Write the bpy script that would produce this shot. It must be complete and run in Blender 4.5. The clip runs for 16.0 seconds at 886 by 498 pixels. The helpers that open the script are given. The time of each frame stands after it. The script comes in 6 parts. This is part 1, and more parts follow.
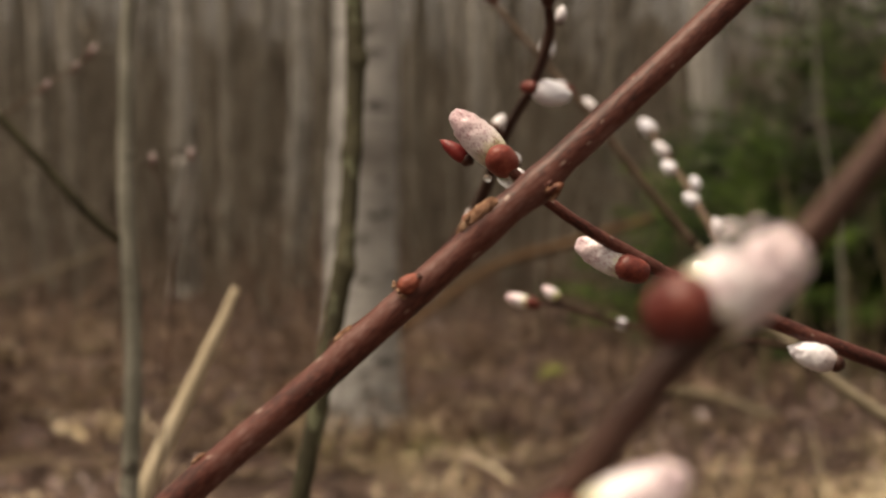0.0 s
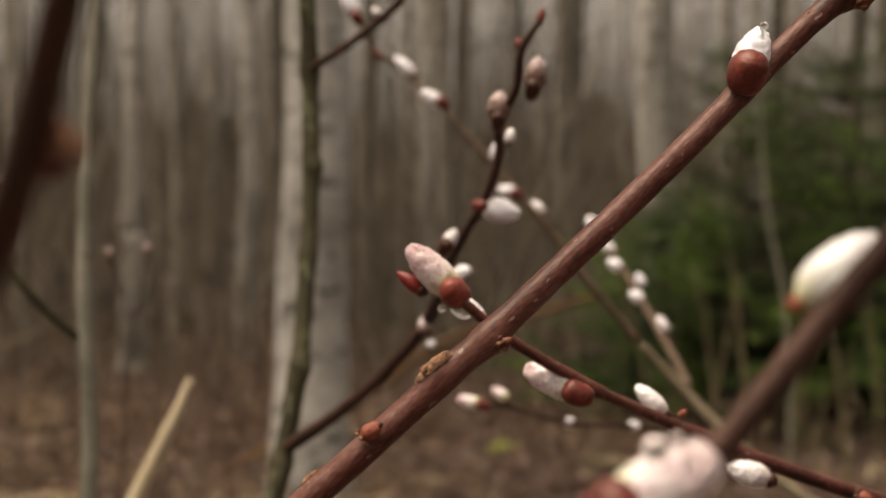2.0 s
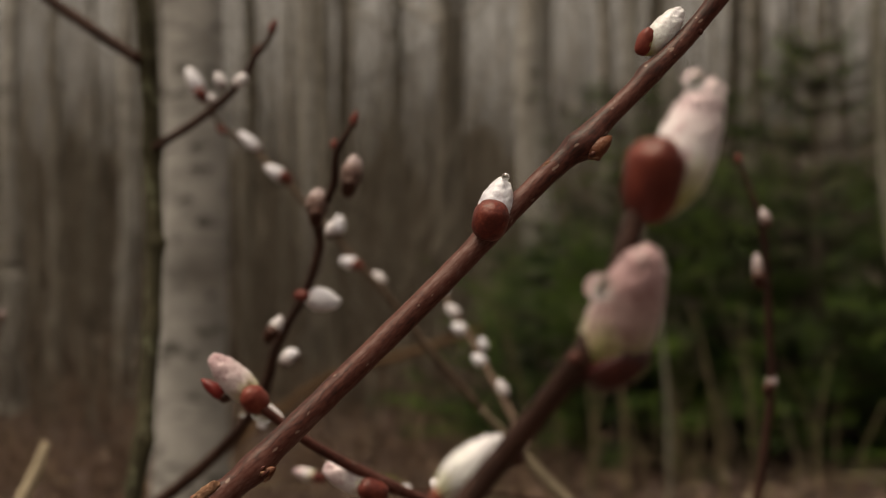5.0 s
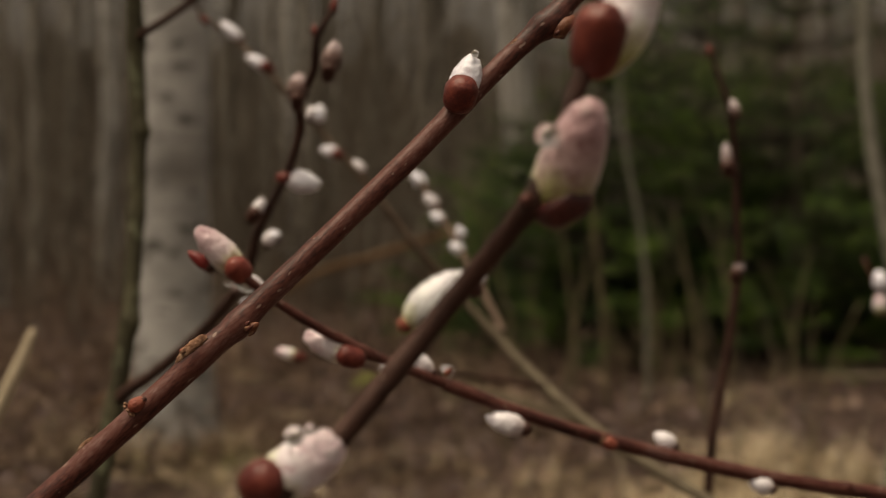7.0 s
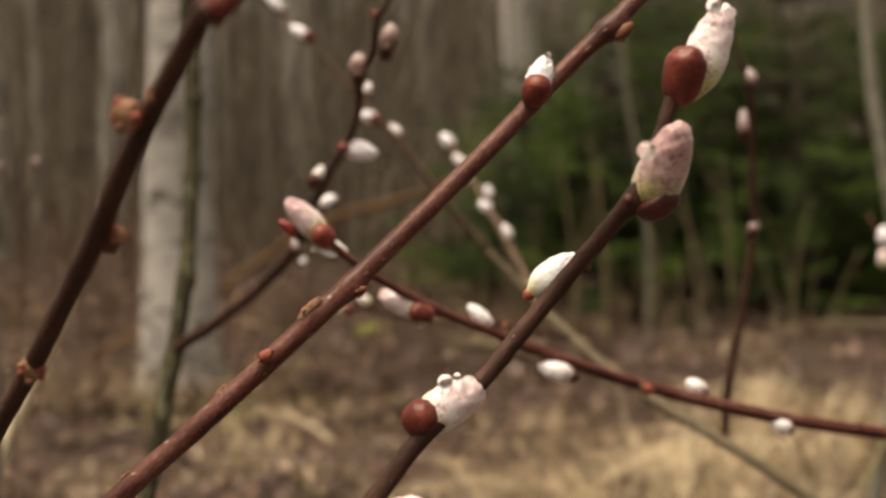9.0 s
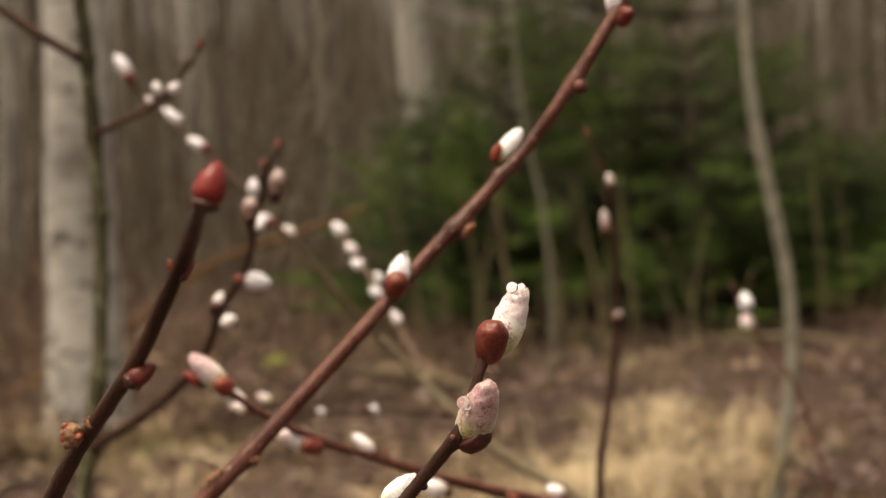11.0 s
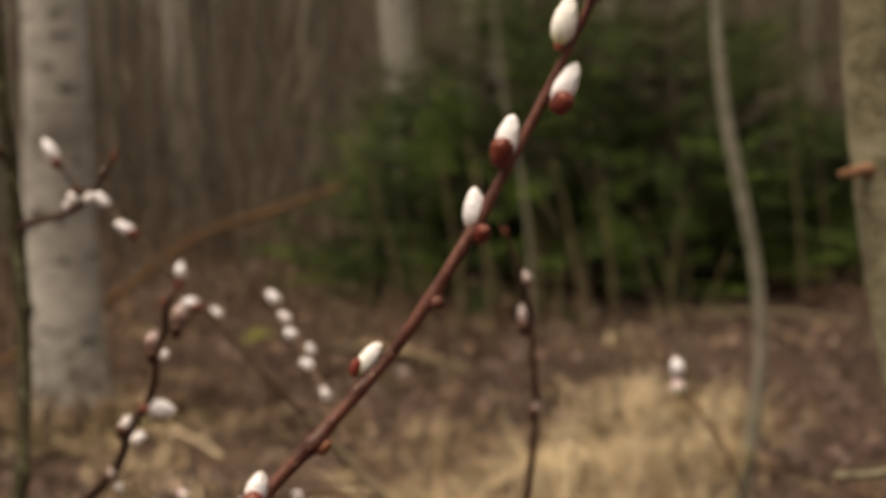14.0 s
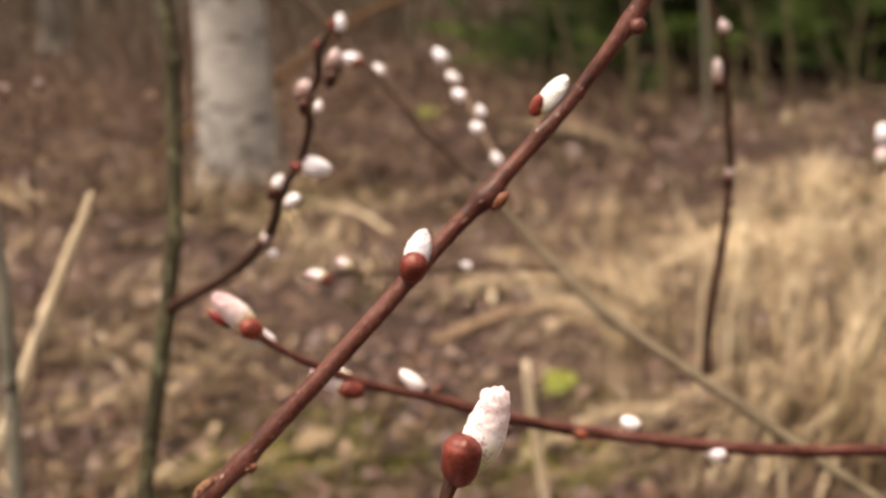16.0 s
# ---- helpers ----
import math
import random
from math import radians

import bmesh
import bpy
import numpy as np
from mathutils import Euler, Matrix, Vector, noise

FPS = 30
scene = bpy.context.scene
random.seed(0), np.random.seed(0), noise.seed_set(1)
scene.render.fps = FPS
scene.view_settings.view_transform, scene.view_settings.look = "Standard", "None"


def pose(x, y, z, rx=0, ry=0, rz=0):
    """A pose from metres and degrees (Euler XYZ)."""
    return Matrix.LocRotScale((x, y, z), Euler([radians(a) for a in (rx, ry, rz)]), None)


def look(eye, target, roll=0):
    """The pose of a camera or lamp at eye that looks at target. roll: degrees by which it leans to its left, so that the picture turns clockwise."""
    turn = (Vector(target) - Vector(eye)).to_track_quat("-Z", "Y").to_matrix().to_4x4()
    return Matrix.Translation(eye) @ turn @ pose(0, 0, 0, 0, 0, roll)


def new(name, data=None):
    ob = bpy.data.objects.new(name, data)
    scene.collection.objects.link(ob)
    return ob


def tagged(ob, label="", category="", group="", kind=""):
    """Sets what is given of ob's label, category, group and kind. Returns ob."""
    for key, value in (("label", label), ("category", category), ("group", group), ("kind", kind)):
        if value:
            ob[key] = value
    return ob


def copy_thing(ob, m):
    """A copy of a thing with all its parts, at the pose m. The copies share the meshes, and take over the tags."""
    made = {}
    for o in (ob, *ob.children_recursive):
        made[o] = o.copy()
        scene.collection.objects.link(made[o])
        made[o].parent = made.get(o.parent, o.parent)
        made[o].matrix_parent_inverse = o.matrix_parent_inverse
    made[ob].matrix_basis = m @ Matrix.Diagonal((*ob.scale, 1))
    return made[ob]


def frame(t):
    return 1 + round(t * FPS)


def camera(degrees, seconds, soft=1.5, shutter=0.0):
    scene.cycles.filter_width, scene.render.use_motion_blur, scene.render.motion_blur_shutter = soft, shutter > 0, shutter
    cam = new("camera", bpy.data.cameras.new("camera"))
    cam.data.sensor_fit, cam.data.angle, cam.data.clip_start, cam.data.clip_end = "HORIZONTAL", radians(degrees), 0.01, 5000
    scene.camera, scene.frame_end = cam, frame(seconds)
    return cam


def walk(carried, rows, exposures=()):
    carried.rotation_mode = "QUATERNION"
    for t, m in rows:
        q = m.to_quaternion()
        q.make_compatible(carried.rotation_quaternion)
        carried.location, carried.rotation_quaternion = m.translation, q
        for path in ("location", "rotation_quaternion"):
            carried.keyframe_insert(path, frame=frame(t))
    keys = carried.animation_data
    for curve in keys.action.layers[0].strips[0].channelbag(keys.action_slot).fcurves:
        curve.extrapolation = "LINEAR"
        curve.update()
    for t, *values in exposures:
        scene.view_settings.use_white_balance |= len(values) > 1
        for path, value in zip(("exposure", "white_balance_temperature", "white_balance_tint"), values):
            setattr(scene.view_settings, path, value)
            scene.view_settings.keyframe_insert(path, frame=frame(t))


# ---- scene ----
# ---------------------------------------------------------------- camera
cam = camera(30.955, 16.0, soft=1.0, shutter=0.0)
cam.data.dof.use_dof = True
cam.data.dof.focus_distance = 0.268
cam.data.dof.aperture_fstop = 25.0
PATH = [
    (0, pose(-0.0235, 0.0602, 1.0755, 86.362, -0.152, 6.567)),
    (0.5, pose(-0.0282, 0.0534, 1.0783, 87.045, -0.631, 6.531)),
    (1, pose(-0.0275, 0.0486, 1.0831, 87.656, -0.717, 6.513)),
    (1.5, pose(-0.0233, 0.0453, 1.0855, 88.237, -0.411, 5.783)),
    (2, pose(-0.0228, 0.0411, 1.0879, 88.987, -0.249, 4.758)),
    (2.5, pose(-0.0198, 0.0340, 1.0912, 89.714, -0.227, 3.600)),
    (3, pose(-0.0152, 0.0241, 1.0987, 90.262, -0.014, 2.997)),
    (3.5, pose(-0.0132, 0.0203, 1.1040, 90.689, 0.114, 2.844)),
    (4, pose(-0.0072, 0.0183, 1.1037, 90.873, 0.236, 2.277)),
    (4.2, pose(-0.0058, 0.0190, 1.1054, 90.948, 0.313, 1.959)),
    (6.3, pose(0.0016, 0.0121, 1.0993, 87.505, -0.082, -0.526)),
    (6.5, pose(0.0017, 0.0095, 1.0981, 87.165, -0.044, -0.240)),
    (7, pose(-0.0000, -0.0000, 1.1000, 86.600, -0.000, 0.000)),
    (7.5, pose(-0.0036, -0.0082, 1.0969, 86.041, 0.329, 0.559)),
    (8, pose(-0.0055, -0.0219, 1.0920, 85.755, 0.286, 0.728)),
    (8.2, pose(-0.0086, -0.0274, 1.0936, 85.589, 0.103, 0.684)),
    (10.3, pose(-0.0191, -0.0876, 1.1306, 83.836, 1.042, -1.795)),
    (10.5, pose(-0.0173, -0.0953, 1.1331, 84.144, 1.163, -2.150)),
    (10.7, pose(-0.0139, -0.1058, 1.1412, 84.578, 1.472, -2.594)),
    (11, pose(-0.0087, -0.1132, 1.1519, 85.381, 1.879, -3.570)),
    (11.5, pose(0.0055, -0.1270, 1.1738, 86.398, 2.487, -5.094)),
    (12, pose(0.0179, -0.1430, 1.1861, 86.857, 2.873, -6.115)),
    (12.5, pose(0.0286, -0.1495, 1.1930, 87.032, 3.100, -6.593)),
    (13, pose(0.0341, -0.1457, 1.2069, 87.272, 2.861, -6.451)),
    (13.5, pose(0.0279, -0.1353, 1.2167, 86.379, 2.090, -5.467)),
    (14, pose(0.0272, -0.1189, 1.2185, 83.975, 1.633, -3.998)),
    (14.5, pose(0.0289, -0.1004, 1.2181, 80.944, 1.454, -2.452)),
    (15, pose(0.0259, -0.0780, 1.2169, 78.160, 1.595, -0.979)),
    (15.5, pose(0.0230, -0.0615, 1.2105, 76.807, 1.804, 0.717)),
    (16, pose(0.0248, -0.0469, 1.1962, 76.346, 2.359, 1.994)),
]
EXPOSURES = [(0.0, 0.52, 8800, 15), (0.5, 0.44, 8800, 15), (1.5, 0.54, 8800, 15), (2.0, 0.53, 8800, 15), (2.5, -0.12, 8900, 15), (3.0, -0.19, 8800, 15), (4.2, -0.10, 8500, 14), (6.5, -0.20, 9000, 14), (7.0, -0.16, 9000, 14), (8.2, 0.38, 9000, 13), (10.5, 0.78, 9000, 16),
             (11.0, 0.76, 9100, 14), (11.5, 0.38, 9200, 14), (12.5, 0.34, 9200, 14), (13.5, 0.36, 9300, 14), (14.0, 0.38, 9200, 15), (14.5, 0.93, 9000, 18), (15.0, 1.14, 9000, 19), (16.0, 1.08, 8500, 20)]
walk(cam, PATH, EXPOSURES)

# ---------------------------------------------------------------- sky and light
world = bpy.data.worlds.new("overcast_sky")
scene.world = world
world.use_nodes = True
wn = world.node_tree.nodes
sky = wn.new("ShaderNodeTexSky")
sky.sky_type = 'NISHITA'
sky.sun_disc = False
sky.sun_elevation = radians(73)
sky.sun_rotation = radians(243)
sky.air_density, sky.dust_density, sky.ozone_density = 1.0, 6.0, 0.5
grey = wn.new("ShaderNodeHueSaturation")  # cloud takes the blue out of the sky
grey.inputs["Saturation"].default_value = 0.07
wn["Background"].inputs["Strength"].default_value = 0.097
world.node_tree.links.new(sky.outputs[0], grey.inputs["Color"])
world.node_tree.links.new(grey.outputs[0], wn["Background"].inputs["Color"])

sun_data = bpy.data.lights.new("sun", 'SUN')
sun_data.energy, sun_data.angle, sun_data.color = 2.4, radians(40), (1.0, 0.95, 0.87)
sun = new("sun", sun_data)
sun.matrix_world = look((-2.2, -1.1, 8.0), (0, 0, 0))


# ---------------------------------------------------------------- materials
def material(name, ramp, scale, rough=0.7, bump=0.3, bump_dist=0.0005, fine=None, stretch=(1, 1, 1), coat=0.0,
             speck=None, island=0.0, objrand=0.0, sheen=0.0, along=False, mottle=0.35):
    """Noise at two scales over a colour ramp, with fine relief. speck: (colour, scale, threshold) for small marks. along: grain that follows a stem."""
    m = bpy.data.materials.new(name)
    m.use_nodes = True
    nt = m.node_tree
    n, l = nt.nodes, nt.links
    b = n["Principled BSDF"]
    tc = n.new("ShaderNodeAttribute" if along else "ShaderNodeTexCoord")
    if along:
        tc.attribute_name = "stem"
    place = tc.outputs["Vector" if along else "Object"]
    mp = n.new("ShaderNodeMapping")
    mp.inputs["Scale"].default_value = stretch
    l.new(place, mp.inputs["Vector"])
    a = n.new("ShaderNodeTexNoise")
    a.inputs["Scale"].default_value, a.inputs["Detail"].default_value = scale, 5
    l.new(mp.outputs[0], a.inputs["Vector"])
    f = n.new("ShaderNodeTexNoise")
    f.inputs["Scale"].default_value, f.inputs["Detail"].default_value = fine or scale * 7, 4
    l.new(mp.outputs[0], f.inputs["Vector"])
    mix = n.new("ShaderNodeMath")
    mix.operation = 'MULTIPLY_ADD'
    mix.inputs[1].default_value = mottle
    l.new(f.outputs["Fac"], mix.inputs[0])
    sc = n.new("ShaderNodeMath")
    sc.operation = 'MULTIPLY'
    sc.inputs[1].default_value = 1 - mottle
    l.new(a.outputs["Fac"], sc.inputs[0])
    l.new(sc.outputs[0], mix.inputs[2])
    fac = mix.outputs[0]
    if island or objrand:
        rnd = n.new("ShaderNodeNewGeometry" if island else "ShaderNodeObjectInfo")
        ad = n.new("ShaderNodeMath")
        ad.operation = 'MULTIPLY_ADD'
        ad.inputs[1].default_value = island or objrand
        l.new(rnd.outputs["Random Per Island" if island else "Random"], ad.inputs[0])
        sub = n.new("ShaderNodeMath")
        sub.operation = 'SUBTRACT'
        sub.inputs[1].default_value = (island or objrand) / 2
        l.new(fac, ad.inputs[2])
        l.new(ad.outputs[0], sub.inputs[0])
        fac = sub.outputs[0]
    cr = n.new("ShaderNodeValToRGB")
    el = cr.color_ramp.elements
    for i, (p, c) in enumerate(ramp):
        e = el[i] if i < 2 else el.new(p)
        e.position, e.color = p, (*c, 1)
    l.new(fac, cr.inputs[0])
    col = cr.outputs[0]
    if speck:
        v = n.new("ShaderNodeTexNoise")
        v.inputs["Scale"].default_value, v.inputs["Detail"].default_value = speck[1], 1
        mp2 = n.new("ShaderNodeMapping")
        mp2.inputs["Scale"].default_value = speck[3] if len(speck) > 3 else (1, 1, 1)
        l.new(place, mp2.inputs["Vector"])
        l.new(mp2.outputs[0], v.inputs["Vector"])
        th = n.new("ShaderNodeMapRange")
        th.inputs["From Min"].default_value, th.inputs["From Max"].default_value = speck[2], speck[2] + 0.06
        l.new(v.outputs["Fac"], th.inputs["Value"])
        mx = n.new("ShaderNodeMixRGB")
        mx.inputs["Color2"].default_value = (*speck[0], 1)
        l.new(th.outputs[0], mx.inputs["Fac"])
        l.new(col, mx.inputs["Color1"])
        col = mx.outputs[0]
    l.new(col, b.inputs["Base Color"])
    b.inputs["Roughness"].default_value = rough
    b.inputs["Specular IOR Level"].default_value = 0.3
    b.inputs["Coat Weight"].default_value = coat
    b.inputs["Coat Roughness"].default_value = 0.25
    b.inputs["Sheen Weight"].default_value = sheen
    if bump:
        bp = n.new("ShaderNodeBump")
        bp.inputs["Strength"].default_value, bp.inputs["Distance"].default_value = bump, bump_dist
        l.new(f.outputs["Fac"], bp.inputs["Height"])
        l.new(bp.outputs[0], b.inputs["Normal"])
    return m


def catkin_material(name, low, high, tip, base=0.30, streak=(0.82, 0.78, 0.82), silk=0.5):
    """Silky hair, tinted from the base of the catkin to its tip."""
    m = material(name, [(0.38, streak), (0.50, (0.95, 0.95, 0.97)), (0.58, (1, 1, 1))], 420, rough=0.4, bump=0.3, fine=2000, bump_dist=0.0004, sheen=silk, coat=silk, mottle=0.5)
    nt = m.node_tree
    n, l = nt.nodes, nt.links
    b = n["Principled BSDF"]
    old = b.inputs["Base Color"].links[0].from_socket
    tc = n.new("ShaderNodeTexCoord")
    sp = n.new("ShaderNodeSeparateXYZ")
    l.new(tc.outputs["Generated"], sp.inputs[0])
    wob = n.new("ShaderNodeTexNoise")
    wob.inputs["Scale"].default_value = 3.0
    l.new(tc.outputs["Generated"], wob.inputs["Vector"])
    ad = n.new("ShaderNodeMath")
    ad.operation = 'MULTIPLY_ADD'
    ad.inputs[1].default_value = 0.35
    l.new(wob.outputs["Fac"], ad.inputs[0])
    l.new(sp.outputs["Z"], ad.inputs[2])
    cr = n.new("ShaderNodeValToRGB")
    el = cr.color_ramp.elements
    el[0].position, el[0].color = base, (*low, 1)
    el[1].position, el[1].color = base + 0.26, (*high, 1)
    e = el.new(1.05 if tip is None else 1.0)
    e.color = (*(tip or high), 1)
    l.new(ad.outputs[0], cr.inputs[0])
    mx = n.new("ShaderNodeMixRGB")
    mx.blend_type = 'MULTIPLY'
    mx.inputs["Fac"].default_value = 1.0
    l.new(cr.outputs[0], mx.inputs["Color1"])
    l.new(old, mx.inputs["Color2"])
    l.new(mx.outputs[0], b.inputs["Base Color"])
    return m


M_BARK = material("red_brown_willow_bark", [(0.37, (0.030, 0.009, 0.007)), (0.45, (0.068, 0.018, 0.014)), (0.51, (0.103, 0.031, 0.023)), (0.58, (0.116, 0.046, 0.038)), (0.67, (0.175, 0.088, 0.078))], 190,
                  rough=0.52, bump=0.5, fine=2000, bump_dist=0.00025, stretch=(1, 1, 0.35), coat=0.08, speck=((0.250, 0.170, 0.145), 900, 0.70, (1, 1, 0.5)), along=True, mottle=0.42)
M_BARK_ROSE = material("brownish_pink_twig_bark", [(0.3, (0.048, 0.028, 0.019)), (0.55, (0.112, 0.076, 0.054)), (0.8, (0.200, 0.155, 0.115))], 90, rough=0.7, bump=0.4, fine=800)
M_BARK_DARK = material("dark_brown_willow_bark", [(0.34, (0.016, 0.006, 0.004)), (0.48, (0.042, 0.017, 0.012)), (0.60, (0.064, 0.028, 0.020)), (0.72, (0.105, 0.056, 0.044))], 190,
                       rough=0.6, bump=0.7, fine=1700, bump_dist=0.0003, stretch=(1, 1, 0.35), coat=0.03, speck=((0.170, 0.120, 0.095), 1000, 0.745), along=True, mottle=0.3)
M_STUB = material("rust_brown_bud_stub", [(0.3, (0.075, 0.022, 0.012)), (0.5, (0.160, 0.054, 0.028)), (0.72, (0.250, 0.120, 0.070))], 600, rough=0.5, bump=0.5, fine=2200, bump_dist=0.0003, coat=0.1)
M_BARK_OLIVE = material("olive_sapling_bark", [(0.3, (0.018, 0.016, 0.009)), (0.52, (0.050, 0.046, 0.025)), (0.75, (0.120, 0.112, 0.068))], 130,
                        rough=0.75, bump=0.7, fine=700, bump_dist=0.0006, stretch=(1, 1, 0.4), along=True, speck=((0.120, 0.128, 0.080), 170, 0.62, (1, 1, 0.5)))
M_BARK_TAN = material("grey_tan_twig_bark", [(0.3, (0.055, 0.040, 0.025)), (0.55, (0.120, 0.098, 0.066)), (0.8, (0.190, 0.165, 0.120))], 90, rough=0.7, bump=0.4, fine=800)
M_BARK_PALE = material("pale_grey_green_sapling_bark", [(0.3, (0.105, 0.105, 0.085)), (0.55, (0.210, 0.207, 0.175)), (0.8, (0.310, 0.305, 0.270))], 40, rough=0.8, bump=0.4,
                       fine=300, speck=((0.060, 0.056, 0.045), 60, 0.68, (1, 1, 2)))
M_LICHEN = material("lichen_covered_bark", [(0.32, (0.066, 0.060, 0.036)), (0.46, (0.140, 0.132, 0.090)), (0.55, (0.230, 0.222, 0.160)), (0.68, (0.330, 0.325, 0.245))], 60, rough=0.9, bump=0.8, fine=420, mottle=0.45,
                    bump_dist=0.001, speck=((0.27, 0.26, 0.20), 90, 0.66))
M_BIRCH = material("pale_grey_aspen_bark", [(0.30, (0.180, 0.178, 0.174)), (0.5, (0.335, 0.335, 0.330)), (0.70, (0.480, 0.480, 0.476))], 7, rough=0.85, bump=0.5, fine=40,
                   bump_dist=0.004, stretch=(1, 1, 1.8), speck=((0.085, 0.082, 0.078), 8, 0.60, (1, 1, 2.6)))
M_TRUNK = material("grey_trunk_bark", [(0.24, (0.056, 0.050, 0.040)), (0.5, (0.150, 0.137, 0.116)), (0.70, (0.300, 0.285, 0.255)), (0.88, (0.500, 0.480, 0.445))], 4, rough=0.9, bump=0.5, fine=50,
                   bump_dist=0.004, objrand=0.55, speck=((0.050, 0.047, 0.043), 6, 0.67, (1, 1, 2.5)))
M_TRUNK_PALE = material("pale_trunk_bark", [(0.28, (0.190, 0.184, 0.172)), (0.5, (0.335, 0.328, 0.312)), (0.72, (0.480, 0.474, 0.458))], 4, rough=0.9, bump=0.5, fine=50,
                        bump_dist=0.004, stretch=(1, 1, 1.6), speck=((0.110, 0.106, 0.100), 7, 0.66, (1, 1, 2.5)))
M_BRUSH = material("brown_brushwood", [(0.14, (0.020, 0.014, 0.010)), (0.45, (0.066, 0.051, 0.038)), (0.68, (0.145, 0.123, 0.097)), (0.9, (0.320, 0.290, 0.245))], 3, rough=0.9, bump=0, island=0.75)
M_SCALE = material("red_bud_scale", [(0.3, (0.060, 0.011, 0.010)), (0.48, (0.125, 0.024, 0.019)), (0.62, (0.195, 0.043, 0.030)), (0.76, (0.280, 0.090, 0.060))], 300, rough=0.45, bump=0.35, fine=1500,
                   bump_dist=0.0003, coat=0.10)
M_SCALE_RED = material("orange_red_bud_scale", [(0.3, (0.110, 0.018, 0.014)), (0.5, (0.195, 0.038, 0.028)), (0.72, (0.290, 0.090, 0.058))], 300, rough=0.45, bump=0.25, fine=1500, bump_dist=0.0002, coat=0.1)
M_BUD = material("bright_red_bud", [(0.3, (0.110, 0.010, 0.012)), (0.5, (0.190, 0.018, 0.018)), (0.7, (0.270, 0.045, 0.035))], 300, rough=0.42, bump=0.3, fine=1500, bump_dist=0.0003, coat=0.1)
M_SCALE_MAROON = material("dark_maroon_bud_scale", [(0.3, (0.022, 0.005, 0.006)), (0.5, (0.052, 0.011, 0.011)), (0.72, (0.110, 0.026, 0.022))], 300, rough=0.38, bump=0.3, fine=1500,
                          bump_dist=0.0003, coat=0.3)
M_SCALE_DARK = material("brown_bud_scale", [(0.3, (0.026, 0.009, 0.007)), (0.6, (0.070, 0.024, 0.016)), (0.8, (0.120, 0.056, 0.030))], 300, rough=0.42, bump=0.25, fine=1500, coat=0.15)
M_SCAR = material("orange_leaf_scar", [(0.3, (0.165, 0.034, 0.024)), (0.55, (0.275, 0.078, 0.052)), (0.8, (0.330, 0.180, 0.130))], 500, rough=0.5, bump=0.6, fine=1800, bump_dist=0.0004)
M_WOUND = material("pale_cork_scar", [(0.3, (0.085, 0.038, 0.024)), (0.52, (0.230, 0.120, 0.074)), (0.75, (0.420, 0.285, 0.200))], 500, rough=0.8, bump=0.8, fine=1500, bump_dist=0.0006)
M_STRAW = material("dry_straw", [(0.25, (0.330, 0.270, 0.180)), (0.5, (0.540, 0.465, 0.340)), (0.8, (0.660, 0.600, 0.480))], 40, rough=0.7, bump=0.3, fine=500, stretch=(1, 1, 0.2))
M_GRASS = material("dry_grass", [(0.24, (0.055, 0.036, 0.024)), (0.42, (0.190, 0.135, 0.080)), (0.58, (0.390, 0.300, 0.180)), (0.76, (0.660, 0.570, 0.420))], 2.6, rough=0.7, bump=0, island=0.62, fine=7, mottle=0.45)
# The mauve-grey stop at 0.74 paints wet sheen into the leaf colour.
M_LEAF = material("dead_leaf_litter", [(0.10, (0.012, 0.006, 0.006)), (0.28, (0.056, 0.031, 0.030)), (0.40, (0.130, 0.082, 0.080)), (0.50, (0.066, 0.034, 0.027)), (0.62, (0.190, 0.108, 0.072)), (0.74, (0.180, 0.140, 0.145)), (0.90, (0.270, 0.180, 0.120)), (0.99, (0.42, 0.34, 0.29))], 2.6,
                  rough=0.36, bump=0, island=0.8, fine=9)
M_STICK = material("dead_twig_litter", [(0.1, (0.026, 0.016, 0.012)), (0.45, (0.074, 0.048, 0.031)), (0.9, (0.226, 0.171, 0.113))], 8, rough=0.8, bump=0, island=0.85)
M_MOSS = material("moss_and_green_leaf", [(0.2, (0.035, 0.048, 0.008)), (0.6, (0.115, 0.132, 0.018)), (0.85, (0.280, 0.275, 0.050))], 20, rough=0.7, bump=0, island=0.6)
M_GROUND = material("forest_soil", [(0.25, (0.014, 0.008, 0.007)), (0.5, (0.042, 0.025, 0.020)), (0.75, (0.085, 0.058, 0.046))], 1.3, rough=0.95, bump=0.8, fine=22, bump_dist=0.03)
# Near-black and bright clumps: shaded hollows and lit tips put into the needle colour.
M_NEEDLE = material("spruce_needles", [(0.36, (0.003, 0.009, 0.002)), (0.47, (0.009, 0.029, 0.003)), (0.56, (0.036, 0.092, 0.010)), (0.67, (0.145, 0.230, 0.036))], 2.2, rough=0.55, bump=0, island=0.3, fine=14)
M_TWIG = material("dark_dead_spruce_twig", [(0.2, (0.010, 0.007, 0.005)), (0.5, (0.028, 0.021, 0.015)), (0.8, (0.070, 0.057, 0.045))], 8, rough=0.9, bump=0, island=0.5)
M_HEATH = material("withered_shrub", [(0.2, (0.030, 0.017, 0.014)), (0.5, (0.098, 0.060, 0.046)), (0.8, (0.260, 0.190, 0.135))], 2, rough=0.9, bump=0, island=0.6)
M_GREEN = material("green_leaf_blade", [(0.3, (0.14, 0.18, 0.03)), (0.55, (0.26, 0.30, 0.06)), (0.8, (0.36, 0.38, 0.11))], 30, rough=0.5, bump=0.3, fine=200)
M_DEADWOOD = material("pale_dead_wood", [(0.3, (0.130, 0.085, 0.055)), (0.55, (0.250, 0.175, 0.118)), (0.8, (0.360, 0.270, 0.190))], 14, rough=0.85, bump=0.4, fine=90)
